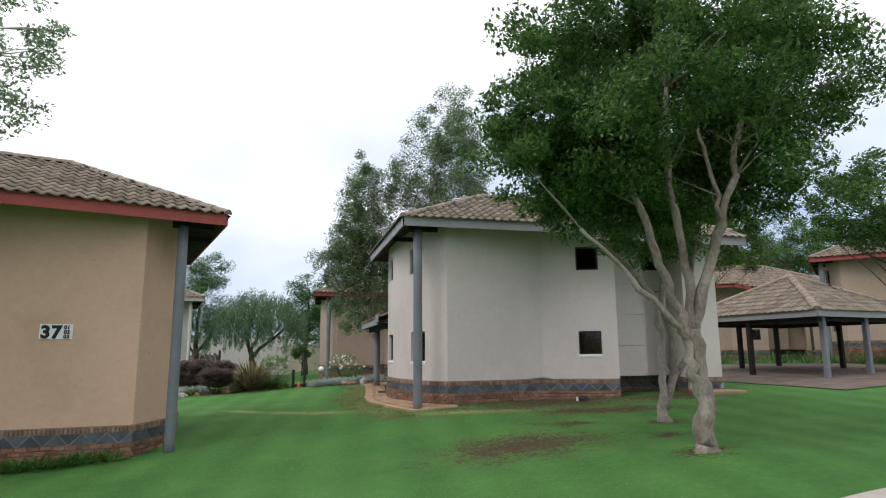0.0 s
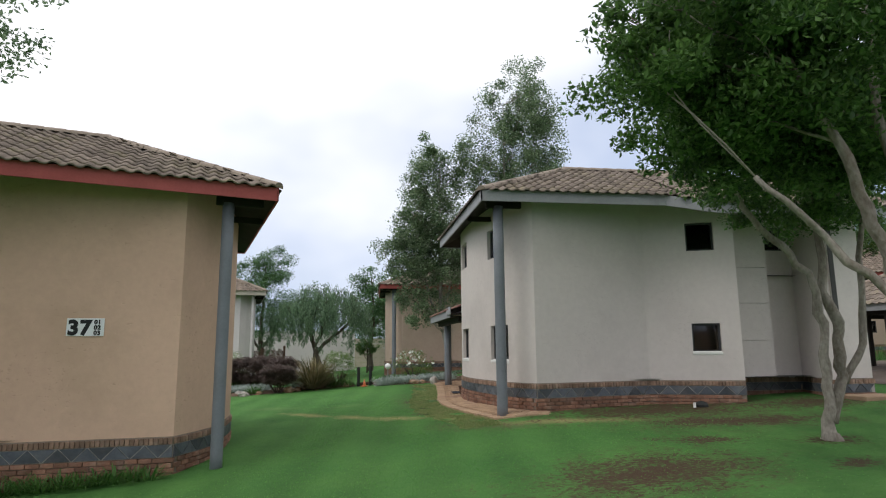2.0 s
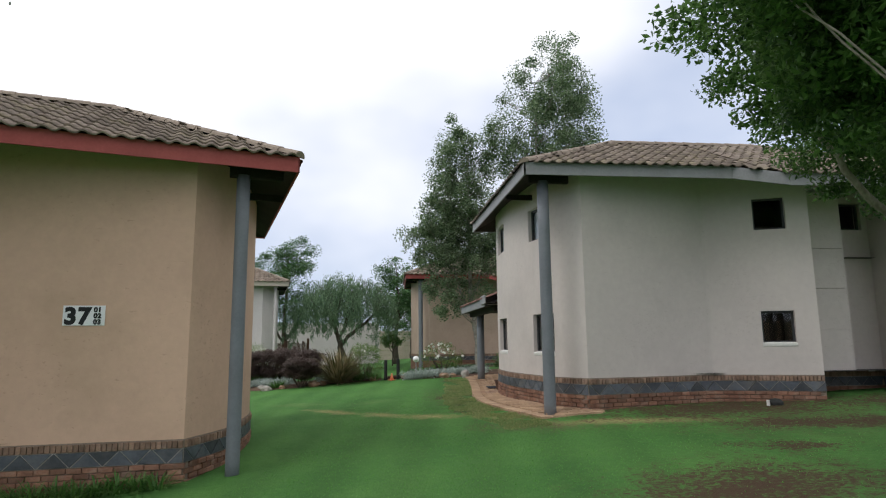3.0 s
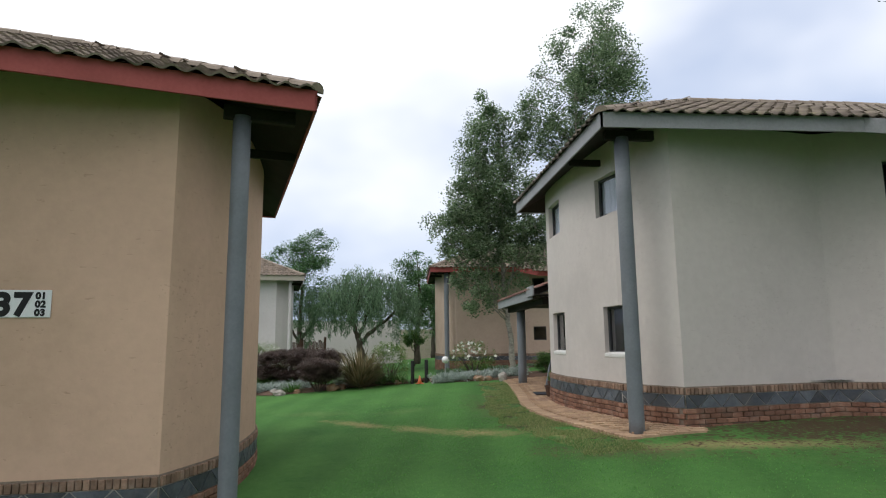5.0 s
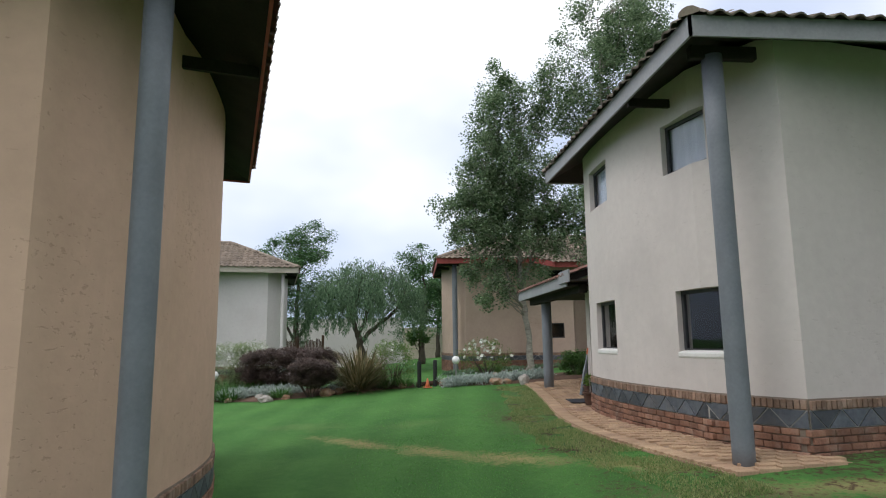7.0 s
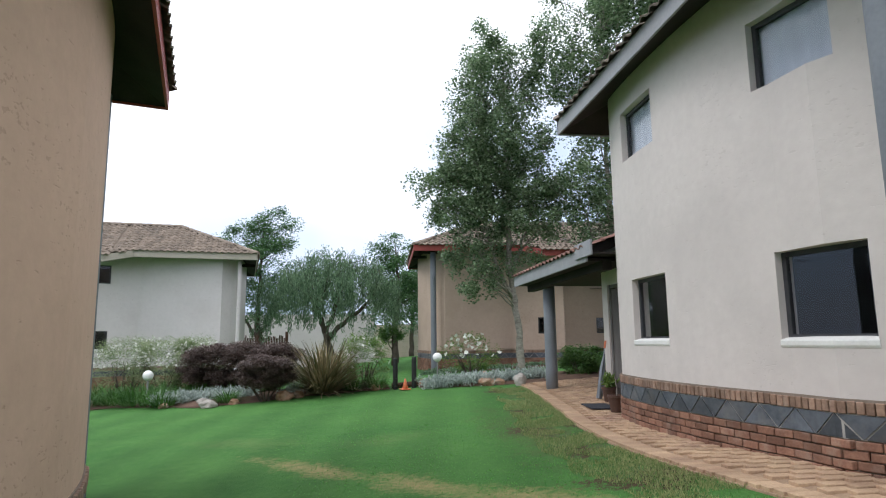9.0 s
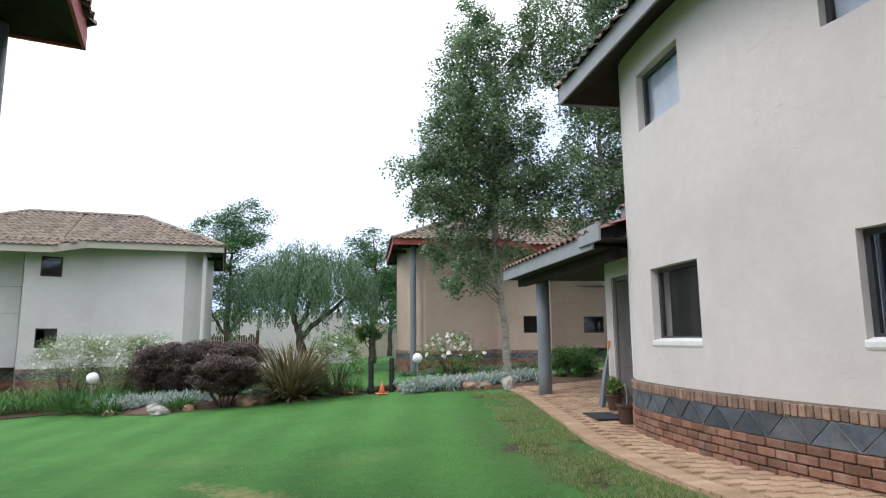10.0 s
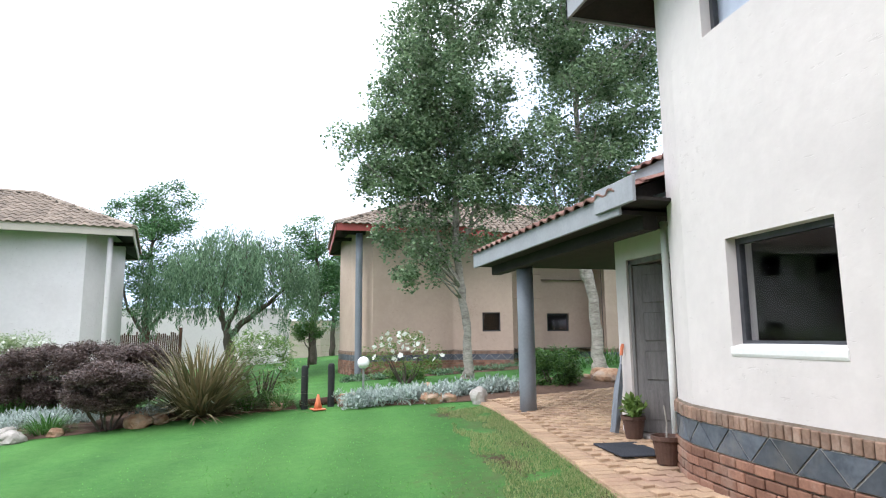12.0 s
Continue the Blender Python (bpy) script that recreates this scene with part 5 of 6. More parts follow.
def unseen_south_wall():
    # unseen wall added behind the view to darken window reflections and low sky light
    w = part("unseen_wall_south", joined(box(-30, 30, -13, -12.75, -0.2, 3.0), box(-30, 30, -13.05, -12.7, 3.0, 3.08)), M_TAN)
    tagged(w, "added unseen tan wall behind the view, darkens window reflections", "wall", kind="structure")


unseen_south_wall()


def shelter():
    """Open shelter with a hipped tile roof on posts."""
    a = Vector((16.6, 15.7, 0))
    s = 5.6
    e1, e2 = Vector((-0.18, 0.984, 0)), Vector((0.984, 0.18, 0))
    h = thing("shelter", (18.8, 18.9, 1.1), "open shelter with hipped brown tile roof on grey posts", "shelter")
    ze = 3.1
    corners = [a, a + e2 * s, a + (e1 + e2) * s, a + e1 * s]
    mid = a + (e1 + e2) * s / 2
    rise = 1.5
    apex = Vector((mid.x, mid.y, ze + 0.2 + rise))
    v = [(c.x, c.y, ze + 0.2) for c in corners] + [tuple(apex)]
    roof = part("roof", (v, [(0, 1, 4), (1, 2, 4), (2, 3, 4), (3, 0, 4)]), M_OLDTILES, h, "brown profiled roof tiles")
    ln = math.hypot(rise, s / 2)
    slopes = []
    for i in range(4):
        c, d = corners[i], corners[(i + 1) % 4]
        up = (Vector((mid.x, mid.y, 0)) - (c + d) / 2).normalized() * (s / 2) + Vector((0, 0, rise))
        slopes.append((slope_matrix((c.x, c.y, ze + 0.21), d - c, up), [(-0.05, -0.06), (s + 0.05, -0.06), (s / 2, ln)]))
    lay_tiles(roof, [slopes[0], slopes[3], slopes[1], slopes[2]], 0, M_OLDTILES)
    for c in corners:
        part("ridge_caps_joined", cap_row((c.x, c.y, ze + 0.24), tuple(apex + Vector((0, 0, 0.04))), 0.13), M_CAP, roof)["kind"] = "stuff"
    for i in range(4):
        c, d = corners[i], corners[(i + 1) % 4]
        m = slope_matrix((c.x, c.y, ze), d - c, (0, 0, 1))
        part("fascia_board", moved(box(0, s, 0, 0.2, -0.03, 0.0), m), M_GREYPAINT, h, "grey fascia board")
        for k in (0.06, 0.5):
            p = c + (d - c) * k
            p = p + (mid - p) * 0.1
            g = ground(p.x, p.y)
            part("post", at(soft_box(-0.08, 0.08, -0.08, 0.08, g - 0.1, ze + 0.05, 0.012), p.x, p.y, 0, math.atan2(e2.y, e2.x)), M_POST if i == 0 else M_SOFFIT, h, "square timber post")
        part("beam", moved(box(0.2, s - 0.2, -0.12, 0.02, -0.35, -0.25), m), M_SOFFIT, h)
    v, f = [], []
    for i in range(17):
        for j in range(17):
            p = a + e1 * (s * 1.7 * i / 16 - 2.2) + e2 * (s * 2.2 * j / 16 - 2.4)
            v.append((p.x, p.y, ground(p.x, p.y) + 0.022))
    f = [(17 * i + j, 17 * i + j + 1, 17 * i + j + 18, 17 * i + j + 17) for i in range(16) for j in range(16)]
    part("floor_slab", (v, [k[::-1] for k in f]), M_YARD, h, "worn dark brick floor")


shelter()


def concrete_path():
    v, f = [], []
    n, w = 24, 6
    for i in range(n + 1):
        for j in range(w + 1):
            x = 5.55 + i * 0.5
            y = 5.0 + 0.1 * (x - 5.6) - j * 0.4
            v.append((x + j * 0.05, y, ground(x, y) + 0.03))
    for i in range(n):
        for j in range(w):
            f.append((i * (w + 1) + j, (i + 1) * (w + 1) + j, (i + 1) * (w + 1) + j + 1, i * (w + 1) + j + 1))
    tagged(part("pavement_east", (v, f), M_KERB), "pale concrete path along the lawn", "path", kind="structure")


concrete_path()


# ---- flower beds ----
def bed(name, front, back, label):
    v, f = [], []
    n = len(front)
    for i in range(n):
        for k in range(7):
            t = k / 6
            x = front[i][0] + (back[i][0] - front[i][0]) * t
            y = front[i][1] + (back[i][1] - front[i][1]) * t
            v.append((x, y, ground(x, y) + 0.03 + (0.05 + 0.05 * noise.noise(Vector((x * 2, y * 2, 0))) if 0 < k < 6 else -0.02)))
    for i in range(n - 1):
        for k in range(6):
            f.append((7 * i + k, 7 * i + 7 + k, 7 * i + 8 + k, 7 * i + k + 1))
    tagged(part(name, (v, f), M_SOIL, smooth=True), label, "flower bed", kind="structure")


bed("soil_west", [(-8.2, 27.0), (-7.2, 27.2), (-6.2, 27.4), (-5.0, 26.7), (-3.9, 25.95), (-2.8, 26.0), (-1.6, 26.5), (-0.4, 26.65), (0.45, 26.6)],
    [(-8.2, 33), (-7.2, 32.6), (-6.2, 31.2), (-5, 30.0), (-3.9, 29.6), (-2.8, 29.2), (-1.6, 29), (-0.4, 28.6), (0.3, 27.6)], "dark soil of the flower bed")
bed("soil_east", [(1.15, 26.4), (2.06, 25.95), (3.4, 25.6), (4.2, 25.55), (5.4, 25.6), (6.6, 25.6)], [(1.3, 27.3), (2.2, 27.0), (3.5, 26.7), (4.4, 26.9), (5.6, 27.6), (6.8, 28.0)], "dark soil of the narrow bed")
bed("soil_house", [(1.9, 33.6), (3.5, 32.9), (6, 32.4), (8.5, 32.2), (11, 32.2)], [(2.4, 35.2), (4, 35.4), (6, 35.3), (8.5, 35), (11, 35)], "soil strip along the house wall")


def blades(spots, rnd, tip=0.25, sides=1, segs=4):
    """Long arching leaves: spots of (x, y, z, angle, length, width, lift)."""
    vs, fs = [], []
    for x, y, z, a, ln, wd, lift in spots:
        d = Vector((math.cos(a), math.sin(a), 0))
        s = Vector((-d.y, d.x, 0))
        k = len(vs)
        for i in range(segs + 1):
            t = i / segs
            out = ln * (t * math.cos(lift) + tip * t * t)
            up = ln * (t * math.sin(lift) - tip * 1.3 * t ** 2.4)
            p = Vector((x, y, z)) + d * out + Vector((0, 0, up))
            w = wd * (1 - t ** 2) * (0.7 + 0.6 * t) + 0.001
            vs += [tuple(p + s * w), tuple(p - s * w)]
        for i in range(segs):
            fs.append((k + 2 * i, k + 2 * i + 2, k + 2 * i + 3, k + 2 * i + 1))
    return vs, fs


def tuft_spots(x, y, n, r, ln, wd, rnd, low=0.35, high=1.5):
    z = ground(x, y)
    out = []
    for _ in range(n):
        a = rnd.uniform(0, 6.283)
        q = r * math.sqrt(rnd.random())
        out.append((x + q * math.cos(a), y + q * math.sin(a), z + 0.02, a + rnd.gauss(0, 0.5), ln * rnd.uniform(0.55, 1.1), wd * rnd.uniform(0.6, 1.2), rnd.uniform(low, high)))
    return out


def strap_plant(x, y, size, seed, label="green clump of strap-leaved lily plants", mat=None, n=110, group="strap-leaved plants"):
    rnd = random.Random(seed)
    t = thing("strap_plant", (x, y, ground(x, y)), label, "plant", group)
    part("leaves", blades(tuft_spots(x, y, n, 0.26 * size, 0.62 * size, 0.011, rnd), rnd), mat or M_STRAP, t)


def bush(name, label, x, y, rx, ry, z0, z1, mat, seed, n=75, leaf=0.06, per=230, clump=0.28, stems=7, category="shrub", flowers=None, flat=0.4, slim=0.55, square=0.75):
    rnd = random.Random(seed)
    g = ground(x, y)
    t = thing(name, (x, y, g), label, category)
    wood = []
    mid = (z0 + z1) / 2
    cl = []
    for i in range(n):
        d = Vector((rnd.gauss(0, 1), rnd.gauss(0, 1), rnd.gauss(0, 1))).normalized()
        k = (0.45 + 0.55 * rnd.random() ** 0.4) * (1 + 0.12 * noise.noise(d * 2.1 + Vector((seed, 0, 0))))
        # flattened top, rounded flanks
        c = (x + d.x * rx * k, y + d.y * ry * k, mid + math.copysign(abs(d.z) ** square, d.z) * (z1 - z0) / 2 * k)
        s = clump * rnd.uniform(0.7, 1.2)
        cl.append((c, (s, s, s * 0.7), int(per * rnd.uniform(0.7, 1.2))))
    for i in range(stems):
        a = rnd.uniform(0, 6.283)
        e = (x + rx * 0.6 * math.cos(a), y + ry * 0.6 * math.sin(a), mid)
        wood.append(limb((x + 0.08 * math.cos(a), y + 0.08 * math.sin(a), g - 0.03), e, 0.022, 0.007, rnd, 0.1, 5, 5)[1])
    part("stem_cluster", joined(*wood), M_BARKDARK, t)["kind"] = "stuff"
    part("leaves", leaf_cloud(cl, leaf, rnd, flat, 0.0, slim), mat, t)
    if flowers:
        pet, count, size = flowers
        vs, fs = [], []
        for i in range(count):
            d = Vector((rnd.gauss(0, 1), rnd.gauss(0, 1), abs(rnd.gauss(0, 1)) + 0.1)).normalized()
            q = rnd.uniform(0.7, 1.12)
            c = Vector((x + d.x * rx * q, y + d.y * ry * q, mid + (d.z * 1.3 - 0.3) * (z1 - z0) / 2 * q))
            spin = Euler((rnd.uniform(-1.3, 1.3), rnd.uniform(-1.3, 1.3), rnd.uniform(0, 6.28))).to_matrix()
            for k in range(6):
                a = k * 1.047
                u = spin @ Vector((math.cos(a), math.sin(a), 0.35))
                b = spin @ Vector((-math.sin(a), math.cos(a), 0))
                q = len(vs)
                s = size * rnd.uniform(0.7, 1.2)
                vs += [tuple(c), tuple(c + u * s * 0.6 + b * s * 0.4), tuple(c + u * s), tuple(c + u * s * 0.6 - b * s * 0.4)]
                fs.append((q, q + 1, q + 2, q + 3))
        part("blossom_cluster", (vs, fs), pet, t, "white blossoms")["kind"] = "stuff"
    return t


def rock(x, y, r, seed, mat, label="rust-brown garden rock beside the bed", sink=0.3, tall=0.7):
    bm = bmesh.new()
    bmesh.ops.create_icosphere(bm, subdivisions=3, radius=1)
    g = ground(x, y)
    for v in bm.verts:
        n = noise.noise(v.co * 1.3 + Vector((seed * 3.1, 0, 0))) * 0.3 + noise.noise(v.co * 3.1 + Vector((0, seed, 0))) * 0.12
        v.co *= 1 + n
        v.co.z = v.co.z * tall
        v.co = v.co * r
    bm.verts.index_update()
    data = [tuple(v.co) for v in bm.verts], [tuple(v.index for v in f.verts) for f in bm.faces]
    bm.free()
    ob = part("rock", data, mat, smooth=False)
    ob.matrix_world = Matrix.Translation((x, y, g + r * tall * (1 - sink) * 0.6)) @ Matrix.Rotation(seed, 4, "Z")
    tagged(ob, label, "rock", "rocks of the bed edge")


def garden():
    bush("purple_shrub", "clipped dark purple shrub in the flower bed", -3.3, 28.3, 1.6, 0.8, 0.75, 1.74, M_PURPLE, 101, 300, 0.05, 300, 0.2, square=0.5)
    bush("purple_shrub", "smaller clipped purple shrub with bare stems below", -2.44, 26.2, 0.6, 0.56, 0.82, 1.47, M_PURPLE, 102, 130, 0.045, 330, 0.16, square=0.55)
    # spiky flax
    rnd = random.Random(103)
    t = thing("flax_plant", (-1.15, 26.75, 0.55), "large spiky flax with bronze and green blades", "plant")
    part("leaf_tuft", blades(tuft_spots(-1.15, 26.75, 760, 0.3, 1.62, 0.017, rnd, 0.25, 1.5), rnd, 0.16, segs=5), M_FLAX, t)["kind"] = "stuff"
    part("dead_blades", blades(tuft_spots(-1.15, 26.7, 40, 0.3, 0.9, 0.018, rnd, -0.1, 0.5), rnd, 0.35, segs=5), M_SAND, t, "dry drooping blades")["kind"] = "stuff"
    bush("flowering_shrub", "light green shrub with small white flowers", -0.22, 27.4, 0.66, 0.5, 0.6, 1.98, M_LIGHTLEAF, 104, 72, 0.06, 85, 0.2, 14, flowers=(M_PETAL, 34, 0.05), slim=0.42)
    for i, (x, y, r) in enumerate(((-6.6, 29.3, 0.8), (-5.5, 29.0, 0.85), (-4.7, 29.2, 0.7))):
        bush("flowering_shrub", "airy pale shrub covered in small white flowers", x, y, r * 1.1, 0.7, 0.7, 1.95, M_PALELEAF, 110 + i, 80, 0.055, 95, 0.26, 12, flowers=(M_PETAL, 170, 0.04), slim=0.35)
    bush("rose_bush", "white-flowering rose bush beside the house", 3.05, 30.2, 0.9, 0.6, 0.85, 2.0, M_LEAF5, 120, 46, 0.07, 48, 0.26, 9, flowers=(M_PETAL, 36, 0.075))
    bush("shrub", "feathery dark green shrub beside the porch paving", 5.2, 26.3, 0.5, 0.45, 0.85, 1.65, M_LEAF1, 121, 50, 0.06, 170, 0.22)
    bush("shrub", "low green shrub under the poplar", 3.4, 31.6, 0.5, 0.4, 0.75, 1.15, M_LEAF1, 122, 20, 0.06, 130, 0.2)
    for i in range(7):
        strap_plant(6.2 + 0.55 * i, 29.8 + 0.4 * (i % 3), 1.25, 130 + i, n=70)
    for i, (x, y, s) in enumerate(((-6.3, 27.9, 1.1), (-5.7, 27.4, 1.1), (-5.15, 27.1, 1.15), (-4.8, 26.65, 0.8), (-3.3, 26.3, 0.72), (-6.9, 28.0, 1.0), (-7.4, 27.7, 1.0), (-0.45, 26.95, 0.8), (0.15, 26.9, 0.8), (-5.9, 28.4, 1.1), (-5.2, 28.2, 1.2), (-4.4, 28.0, 1.0))):
        strap_plant(x, y, s * 1.1, 140 + i, n=190)
    for i in range(16):
        strap_plant(-8.6 + 0.34 * i, 29.9 - 0.11 * i + 0.5 * (i % 3), 1.3, 240 + i, n=120)
    # silver ground cover
    for name, spots, seed in (("silver_groundcover", [(-5.0 + 3.2 * (i % 40) / 40, 26.75 + 0.85 * (i // 40) / 6) for i in range(240)], 160), ("silver_groundcover", [(1.35 + 2.9 * (i % 48) / 48, 26.05 - 0.12 * (i % 48) / 48 + 0.5 * (i // 48) / 4) for i in range(192)], 161)):
        rnd = random.Random(seed)
        cl = []
        for x, y in spots:
            if -2.9 < x < -2.0:
                continue
            x, y = x + rnd.gauss(0, 0.1), y + rnd.gauss(0, 0.08)
            cl.append(((x, y, ground(x, y) + 0.13 + rnd.uniform(-0.04, 0.07)), (0.13, 0.13, 0.13), 42))
        o = part(name, leaf_cloud(cl, 0.085, rnd, 1.6, -0.6, 0.3), M_SILVER)
        tagged(o, "silver-grey leafy ground cover along the bed", "ground cover", kind="stuff")
    rnd = random.Random(165)
    cl = []
    for i in range(200):
        x = 1.9 + 9 * rnd.random()
        y = 33.5 - 0.15 * (x - 1.9) + rnd.uniform(-0.4, 0.5)
        cl.append(((x, y, ground(x, y) + 0.08), (0.2, 0.2, 0.09), 40))
    tagged(part("low_groundcover", leaf_cloud(cl, 0.09, rnd, 0.8, 0, 0.5), M_LEAF3), "low dusty green ground cover along the house", "ground cover", kind="stuff")
    # rocks
    rnd = random.Random(170)
    rock(-3.6, 25.85, 0.19, 1.0, M_PALEROCK, "pale boulder at the edge of the lawn", 0.2, 0.6)
    rock(-3.9, 26.5, 0.13, 2.0, M_PALEROCK, "pale boulder in the flower bed", 0.2, 0.8)
    for i, (x, y, r) in enumerate(((-2.0, 26.25, 0.2), (-1.75, 26.45, 0.16), (-4.75, 26.5, 0.11), (-3.1, 26.1, 0.12), (0.1, 26.75, 0.14), (1.35, 26.75, 0.2), (1.6, 26.6, 0.14), (2.7, 25.9, 0.2), (3.0, 25.85, 0.14), (2.2, 26.6, 0.16), (6.3, 26.2, 0.3), (7.0, 26.4, 0.25), (5.9, 26.6, 0.2), (6.6, 27.1, 0.22))):
        rock(x, y, r, 10 + i * 1.7, M_ROCK)
    rock(3.35, 25.3, 0.135, 5.0, M_PALEROCK, "upright grey stone beside the paving", 0.0, 1.3)
    rock(2.75, 26.5, 0.12, 6.0, M_ROCK, "small upright brown stone in the ground cover", 0.0, 1.4)
    # little clipped tree on the far lawn
    x, y = 1.3, 44.0
    g = ground(x, y)
    tree("topiary_tree", "small clipped ball-headed tree on the far lawn", (x, y, g), [[(x, y, g - 0.05, 0.05), (x + 0.03, y, 1.5, 0.04), (x, y, 2.2, 0.03)], [(x, y, 1.3, 0.03), (x - 0.3, y, 1.9, 0.02)], [(x, y, 1.4, 0.03), (x + 0.3, y, 2.0, 0.02)]],
         crown((x, y, 2.25), (0.75, 0.75, 0.6), 45, 0.26, 130, 180), 0.09, M_LEAF1, M_BARKDARK, 180)
    # bollards, cone, timber edging, lamps
    for x, y in ((0.57, 26.55), (1.03, 26.6)):
        t = ground(x, y)
        ob = part("bollard", at(lathe([(0.06, t - 0.1), (0.06, t + 0.70), (0.05, t + 0.74), (0.02, t + 0.75)], 16), x, y, 0), M_BLACK, smooth=False)
        tagged(ob, "short black timber bollard at the lawn edge", "bollard", "bollards")
    g = ground(0.79, 26.25)
    c = thing("traffic_cone", (0.79, 26.25, g), "small orange plastic cone between the bollards", "cone")
    part("base", at(soft_box(-0.11, 0.11, -0.11, 0.11, 0, 0.025, 0.008), 0.79, 26.25, g + 0.01, 0.3), M_ORANGE, c)
    part("body", at(lathe([(0.075, 0.025), (0.045, 0.13), (0.018, 0.25), (0.012, 0.26)], 18), 0.79, 26.25, g + 0.01), M_ORANGE, c, smooth=True)
    for i, (x0, y0, x1, y1) in enumerate(((0.5, 26.85, 1.3, 26.9), (1.1, 27.0, 1.75, 27.25))):
        ob = part("timber_edging", tube([(x0, y0, ground(x0, y0) + 0.06), ((x0 + x1) / 2, (y0 + y1) / 2, ground(x0, y0) + 0.08), (x1, y1, ground(x1, y1) + 0.09)], [0.07, 0.075, 0.065], 10, wobble=0.3), M_LATH)
        tagged(ob, "rough brown log at the bed edge", "log", "logs")
    for x, y, z in ((1.8, 28.2, 1.36), (-5.4, 27.35, 1.05)):
        g = ground(x, y)
        t = thing("garden_lamp", (x, y, g), "white globe lamp on a thin post", "lamp", "globe lamps")
        part("lamp_post", at(lathe([(0.03, g - 0.05), (0.022, g + 0.05), (0.022, z - 0.13), (0.05, z - 0.12), (0.05, z - 0.09)], 12), x, y, 0), M_METAL, t)
        part("globe", at(lathe([(0.05, -0.115)] + [(0.125 * math.cos(a), 0.125 * math.sin(a)) for a in [radians(k) for k in range(-66, 90, 12)]], 22), x, y, z), M_GLOBE, t, smooth=True)
    # strap leaves along the tan house
    for i in range(16):
        p = PLAN_L.p(1.75 + 0.24 * i, 0.18 + 0.05 * i + 0.06 * (i % 2), 0)
        strap_plant(p[0], p[1], 0.62 if i > 1 else 0.5, 190 + i, "low strap-leaved plant at the foot of the wall", n=70, group="plants along the wall")
    # plants beyond the shelter
    for i in range(26):
        strap_plant(17.2 + 0.42 * i + 0.2 * (i % 2), 25.4 + 0.3 * (i % 3) - 0.12 * i, 1.5, 220 + i, "tall green strap-leaved plants behind the shelter", n=55, group="plants behind the shelter")


garden()


# ---- small things by the door ----
def doorstep():
    g = ground(3.6, 21.15) + 0.04
    ob = part("door_mat", moved(soft_box(-0.24, 0.24, -0.36, 0.36, 0, 0.016, 0.006), Matrix.Translation((3.62, 21.15, g)) @ Matrix.Rotation(radians(-6), 4, "Z")), M_MAT)
    tagged(ob, "dark grey rectangular door mat on the paving", "mat")
    for x, y, s, seed in ((3.97, 21.62, 1.0, 1), (3.62, 20.5, 1.05, 2)):
        z = ground(x, y) + 0.037
        t = thing("plant_pot", (x, y, z), "brown round pot with a leafy plant" if seed == 1 else "brown round pot with a thin bare stem", "plant pot", "pots by the door")
        part("pot", at(lathe([(0.085, 0), (0.09, 0.01), (0.12, 0.2), (0.135, 0.205), (0.135, 0.24), (0.118, 0.24), (0.11, 0.2)], 22), x, y, z, 0, s), M_POT, t, smooth=False)
        part("soil", at(lathe([(0.112, 0.19), (0.112, 0.205), (0.02, 0.21)], 16), x, y, z, 0, s), M_SOIL, t)
        rnd = random.Random(seed)
        if seed == 1:
            part("leaves", leaf_cloud([((x + rnd.gauss(0, 0.05), y + rnd.gauss(0, 0.05), z + 0.3 + 0.08 * rnd.random()), (0.09, 0.09, 0.09), 45) for _ in range(6)], 0.08, rnd, 0.8, -0.4, 0.5), M_LEAF5, t)
        else:
            part("stem", tube([(x, y, z + 0.2), (x + 0.01, y, z + 0.36), (x - 0.01, y, z + 0.52)], [0.010, 0.008, 0.006], 8), M_BARKGREY, t)
    # furled umbrella leaning by the jamb
    x, y = 4.03, 21.95
    z = ground(x, y) + 0.03
    t = thing("umbrella", (x - 0.15, y, z), "furled grey umbrella with red handle leaning by the door", "umbrella")
    a, b = Vector((x - 0.14, y - 0.05, z + 0.02)), Vector((x + 0.05, y + 0.02, z + 0.98))
    part("canopy", tube([a, a.lerp(b, 0.2), a.lerp(b, 0.55), a.lerp(b, 0.8)], [0.045, 0.055, 0.04, 0.013], 9, wobble=0.8), M_POST, t, "grey folded cloth")
    part("shaft", tube([a.lerp(b, 0.78), b], [0.01, 0.01], 8), M_METAL, t)
    part("handle", tube([a.lerp(b, 0.9), b, b + Vector((0.01, 0, 0.04))], [0.018, 0.02, 0.015], 10), M_ORANGE, t, "red handle")


doorstep()


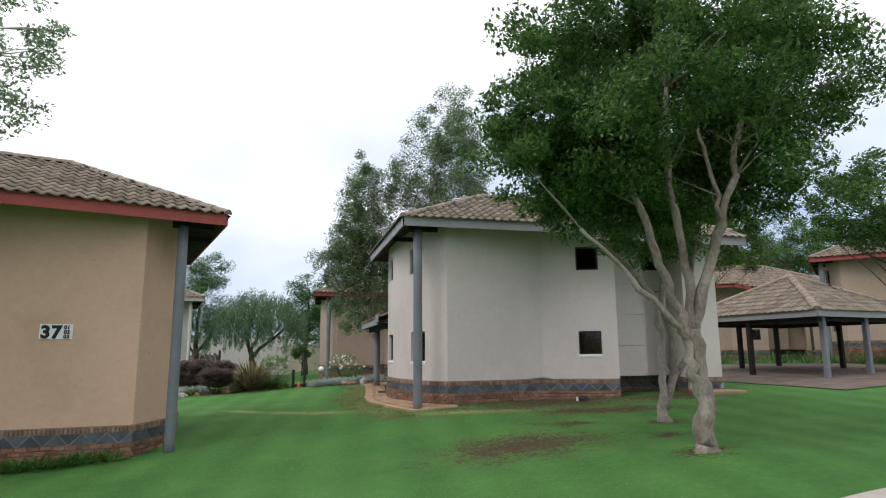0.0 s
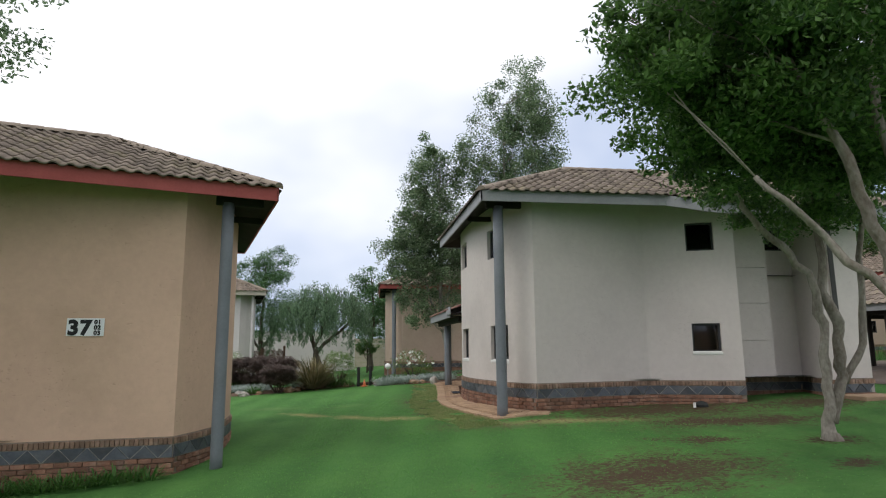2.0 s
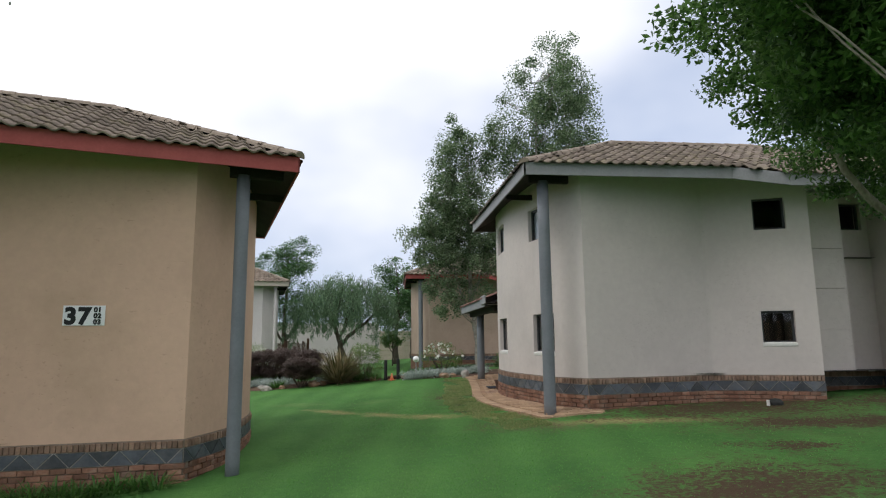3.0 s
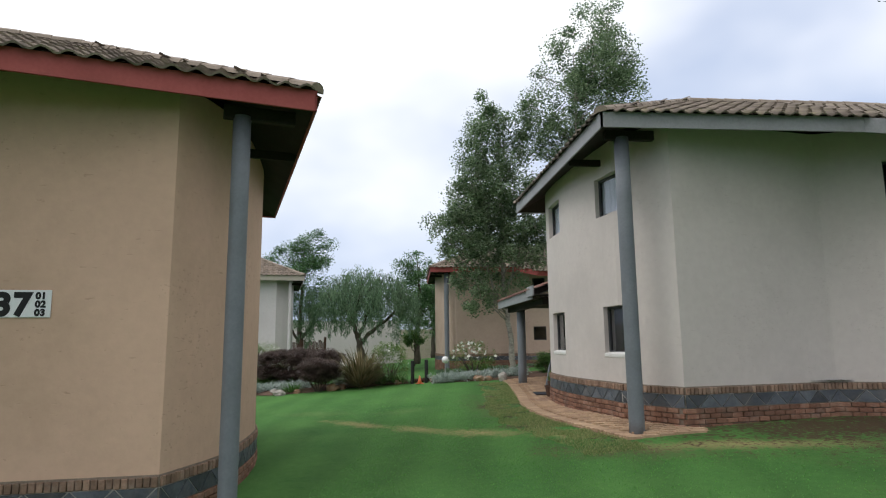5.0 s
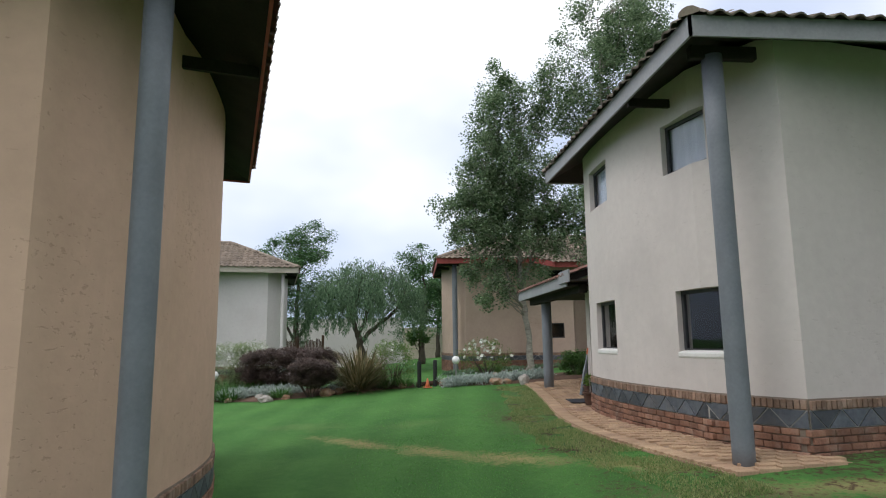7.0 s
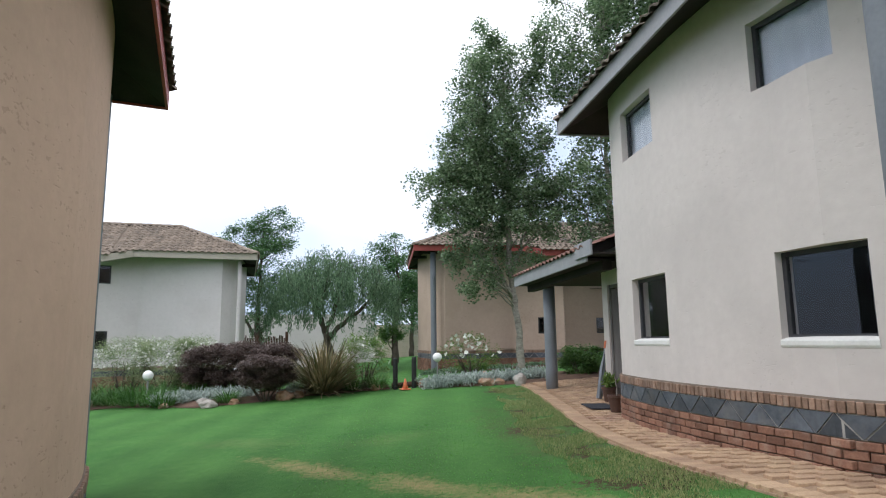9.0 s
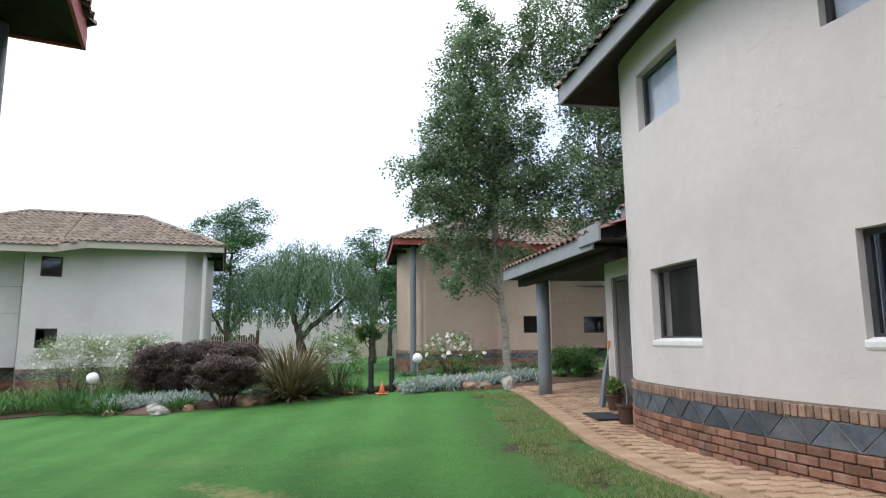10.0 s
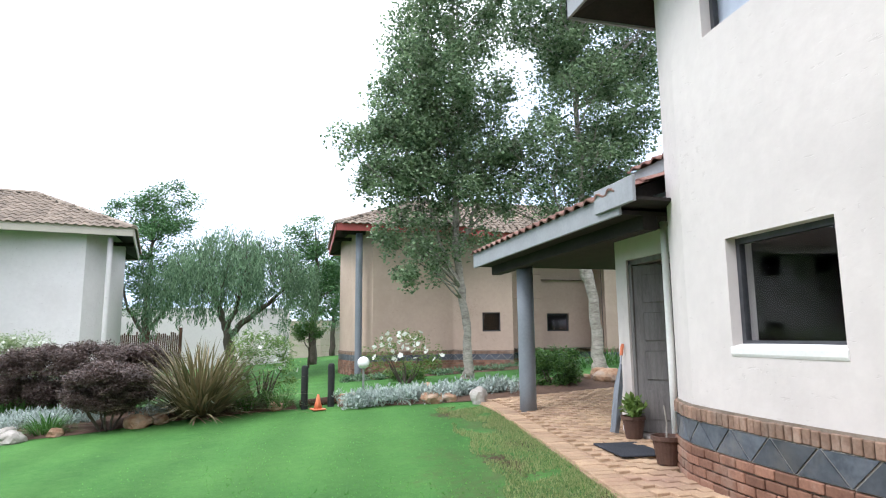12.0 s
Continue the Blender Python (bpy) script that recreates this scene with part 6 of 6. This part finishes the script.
def number_plate():
    """House number on the tan wall."""
    u0 = 2.84
    v0 = 0.46 + 0.54 * (u0 - 1.48) / 2.62
    d = (PLAN_L.u * -2.62 + PLAN_L.v * -0.54).normalized()
    nrm = Vector((d.y, -d.x, 0))
    o = Vector(PLAN_L.p(u0, v0, 2.45)) + nrm * 0.004
    m = Matrix((d, (0, 0, 1), nrm)).transposed().to_4x4()
    m = Matrix.Translation(o) @ m
    t = thing("number_plate", tuple(o), "white house number plate reading 37 on tan wall", "sign")
    part("plate", moved(soft_box(-0.27, 0.27, -0.14, 0.14, 0, 0.012, 0.004), m), M_PLATE, t)

    def text(body, size, x, y, bold):
        cu = bpy.data.curves.new("digits", "FONT")
        cu.body, cu.size, cu.extrude, cu.offset = body, size, 0.001, bold
        tmp = bpy.data.objects.new("digits", cu)
        scene.collection.objects.link(tmp)
        bpy.context.view_layer.update()
        me = bpy.data.meshes.new_from_object(tmp.evaluated_get(bpy.context.evaluated_depsgraph_get()))
        bpy.data.objects.remove(tmp)
        data = [(v.co.x + x, v.co.y + y, v.co.z + 0.0145) for v in me.vertices], [tuple(p.vertices) for p in me.polygons]
        part("digits", moved(data, m), M_INK, t)

    text("3", 0.315, -0.25, -0.112, 0.016)
    text("7", 0.315, -0.075, -0.112, 0.016)
    for i, s in enumerate(("01", "02", "03")):
        text(s[0], 0.092, 0.125, 0.050 - i * 0.085, 0.006)
        text(s[1], 0.092, 0.176, 0.050 - i * 0.085, 0.006)


number_plate()


def tap():
    g = ground(8.0, 14.4)
    t = thing("ground_drain", (7.85, 14.75, g), "small dark drain cover with a white outlet by the wall", "drain")
    part("cover", at(lathe([(0.14, 0), (0.14, 0.05), (0.10, 0.10), (0.02, 0.12)], 18), 7.85, 14.75, g + 0.01), M_BLACK, t)
    part("outlet", at(lathe([(0.03, 0), (0.03, 0.10), (0.02, 0.105)], 12), 7.6, 14.6, g + 0.01), M_SILL, t, "white outlet pipe")


tap()


def back_step():
    z = ground(11.7, 14.4)
    ob = part("step", soft_box(11.2, 12.3, 14.0, 14.8, z - 0.15, z + 0.07, 0.015), M_SAND)
    tagged(ob, "low weathered concrete step at the foot of the wall", "step")


back_step()


def lawn_blades():
    """Short grass over the part of the lawn that is passed close by, longer and dry along the paving."""
    rnd = np.random.RandomState(4)
    for name, n, lo, hi, mat in (("grass", 36000, 0.008, 0.02, M_BLADE), ("grass", 34000, 0.012, 0.045, M_DRY)):
        vs, fs = [], []
        for i in range(n):
            if mat is M_BLADE:
                x, y = rnd.normal(1.6, 2.6), rnd.normal(14.5, 5.0)
            else:
                y = rnd.uniform(14.2, 25.2)
                x = path_edges(max(y, 14.8))[0] + 0.05 - 0.85 * rnd.rand() ** 1.5 - 0.12 * noise.noise(Vector((y * 1.7, 0, 1)))
            if y > 26.2 or y < 3 or (y > 14.6 and x > path_edges(min(max(y, 14.8), 25.4))[0] + (0.07 * noise.noise(Vector((x * 3, y * 4, 5))) if mat is M_DRY else -0.03)) or (x > 3.3 and y > 13.7):
                continue
            if (x + 1.6) * -0.96 + (y - 12.5) * 0.28 > -0.1 and y > 11.6 and x < 0.2 - 0.2 * (y - 12):
                continue
            if (x - 4.1) ** 2 / 1.2 + (y - 9.9) ** 2 / 0.6 < 1 and rnd.rand() < 0.8:
                continue
            if noise.noise(Vector((x * 2.1, y * 2.1, 3.0))) < -0.22 and mat is not M_BLADE:
                continue
            a, h, w = rnd.uniform(0, 6.28), rnd.uniform(lo, hi), rnd.uniform(0.004, 0.008)
            z = ground(x, y)
            c, s = math.cos(a), math.sin(a)
            k = len(vs)
            l = h * rnd.uniform(0.2, 0.9)
            b = rnd.uniform(0, 6.28)
            vs += [(x - c * w, y - s * w, z), (x + c * w, y + s * w, z), (x + l * math.cos(b), y + l * math.sin(b), z + h)]
            fs.append((k, k + 1, k + 2))
        o = part(name, (vs, fs), mat)
        tagged(o, "short blades of green lawn grass" if mat is M_BLADE else "longer dry grass along the paving", "grass", kind="stuff")


lawn_blades()
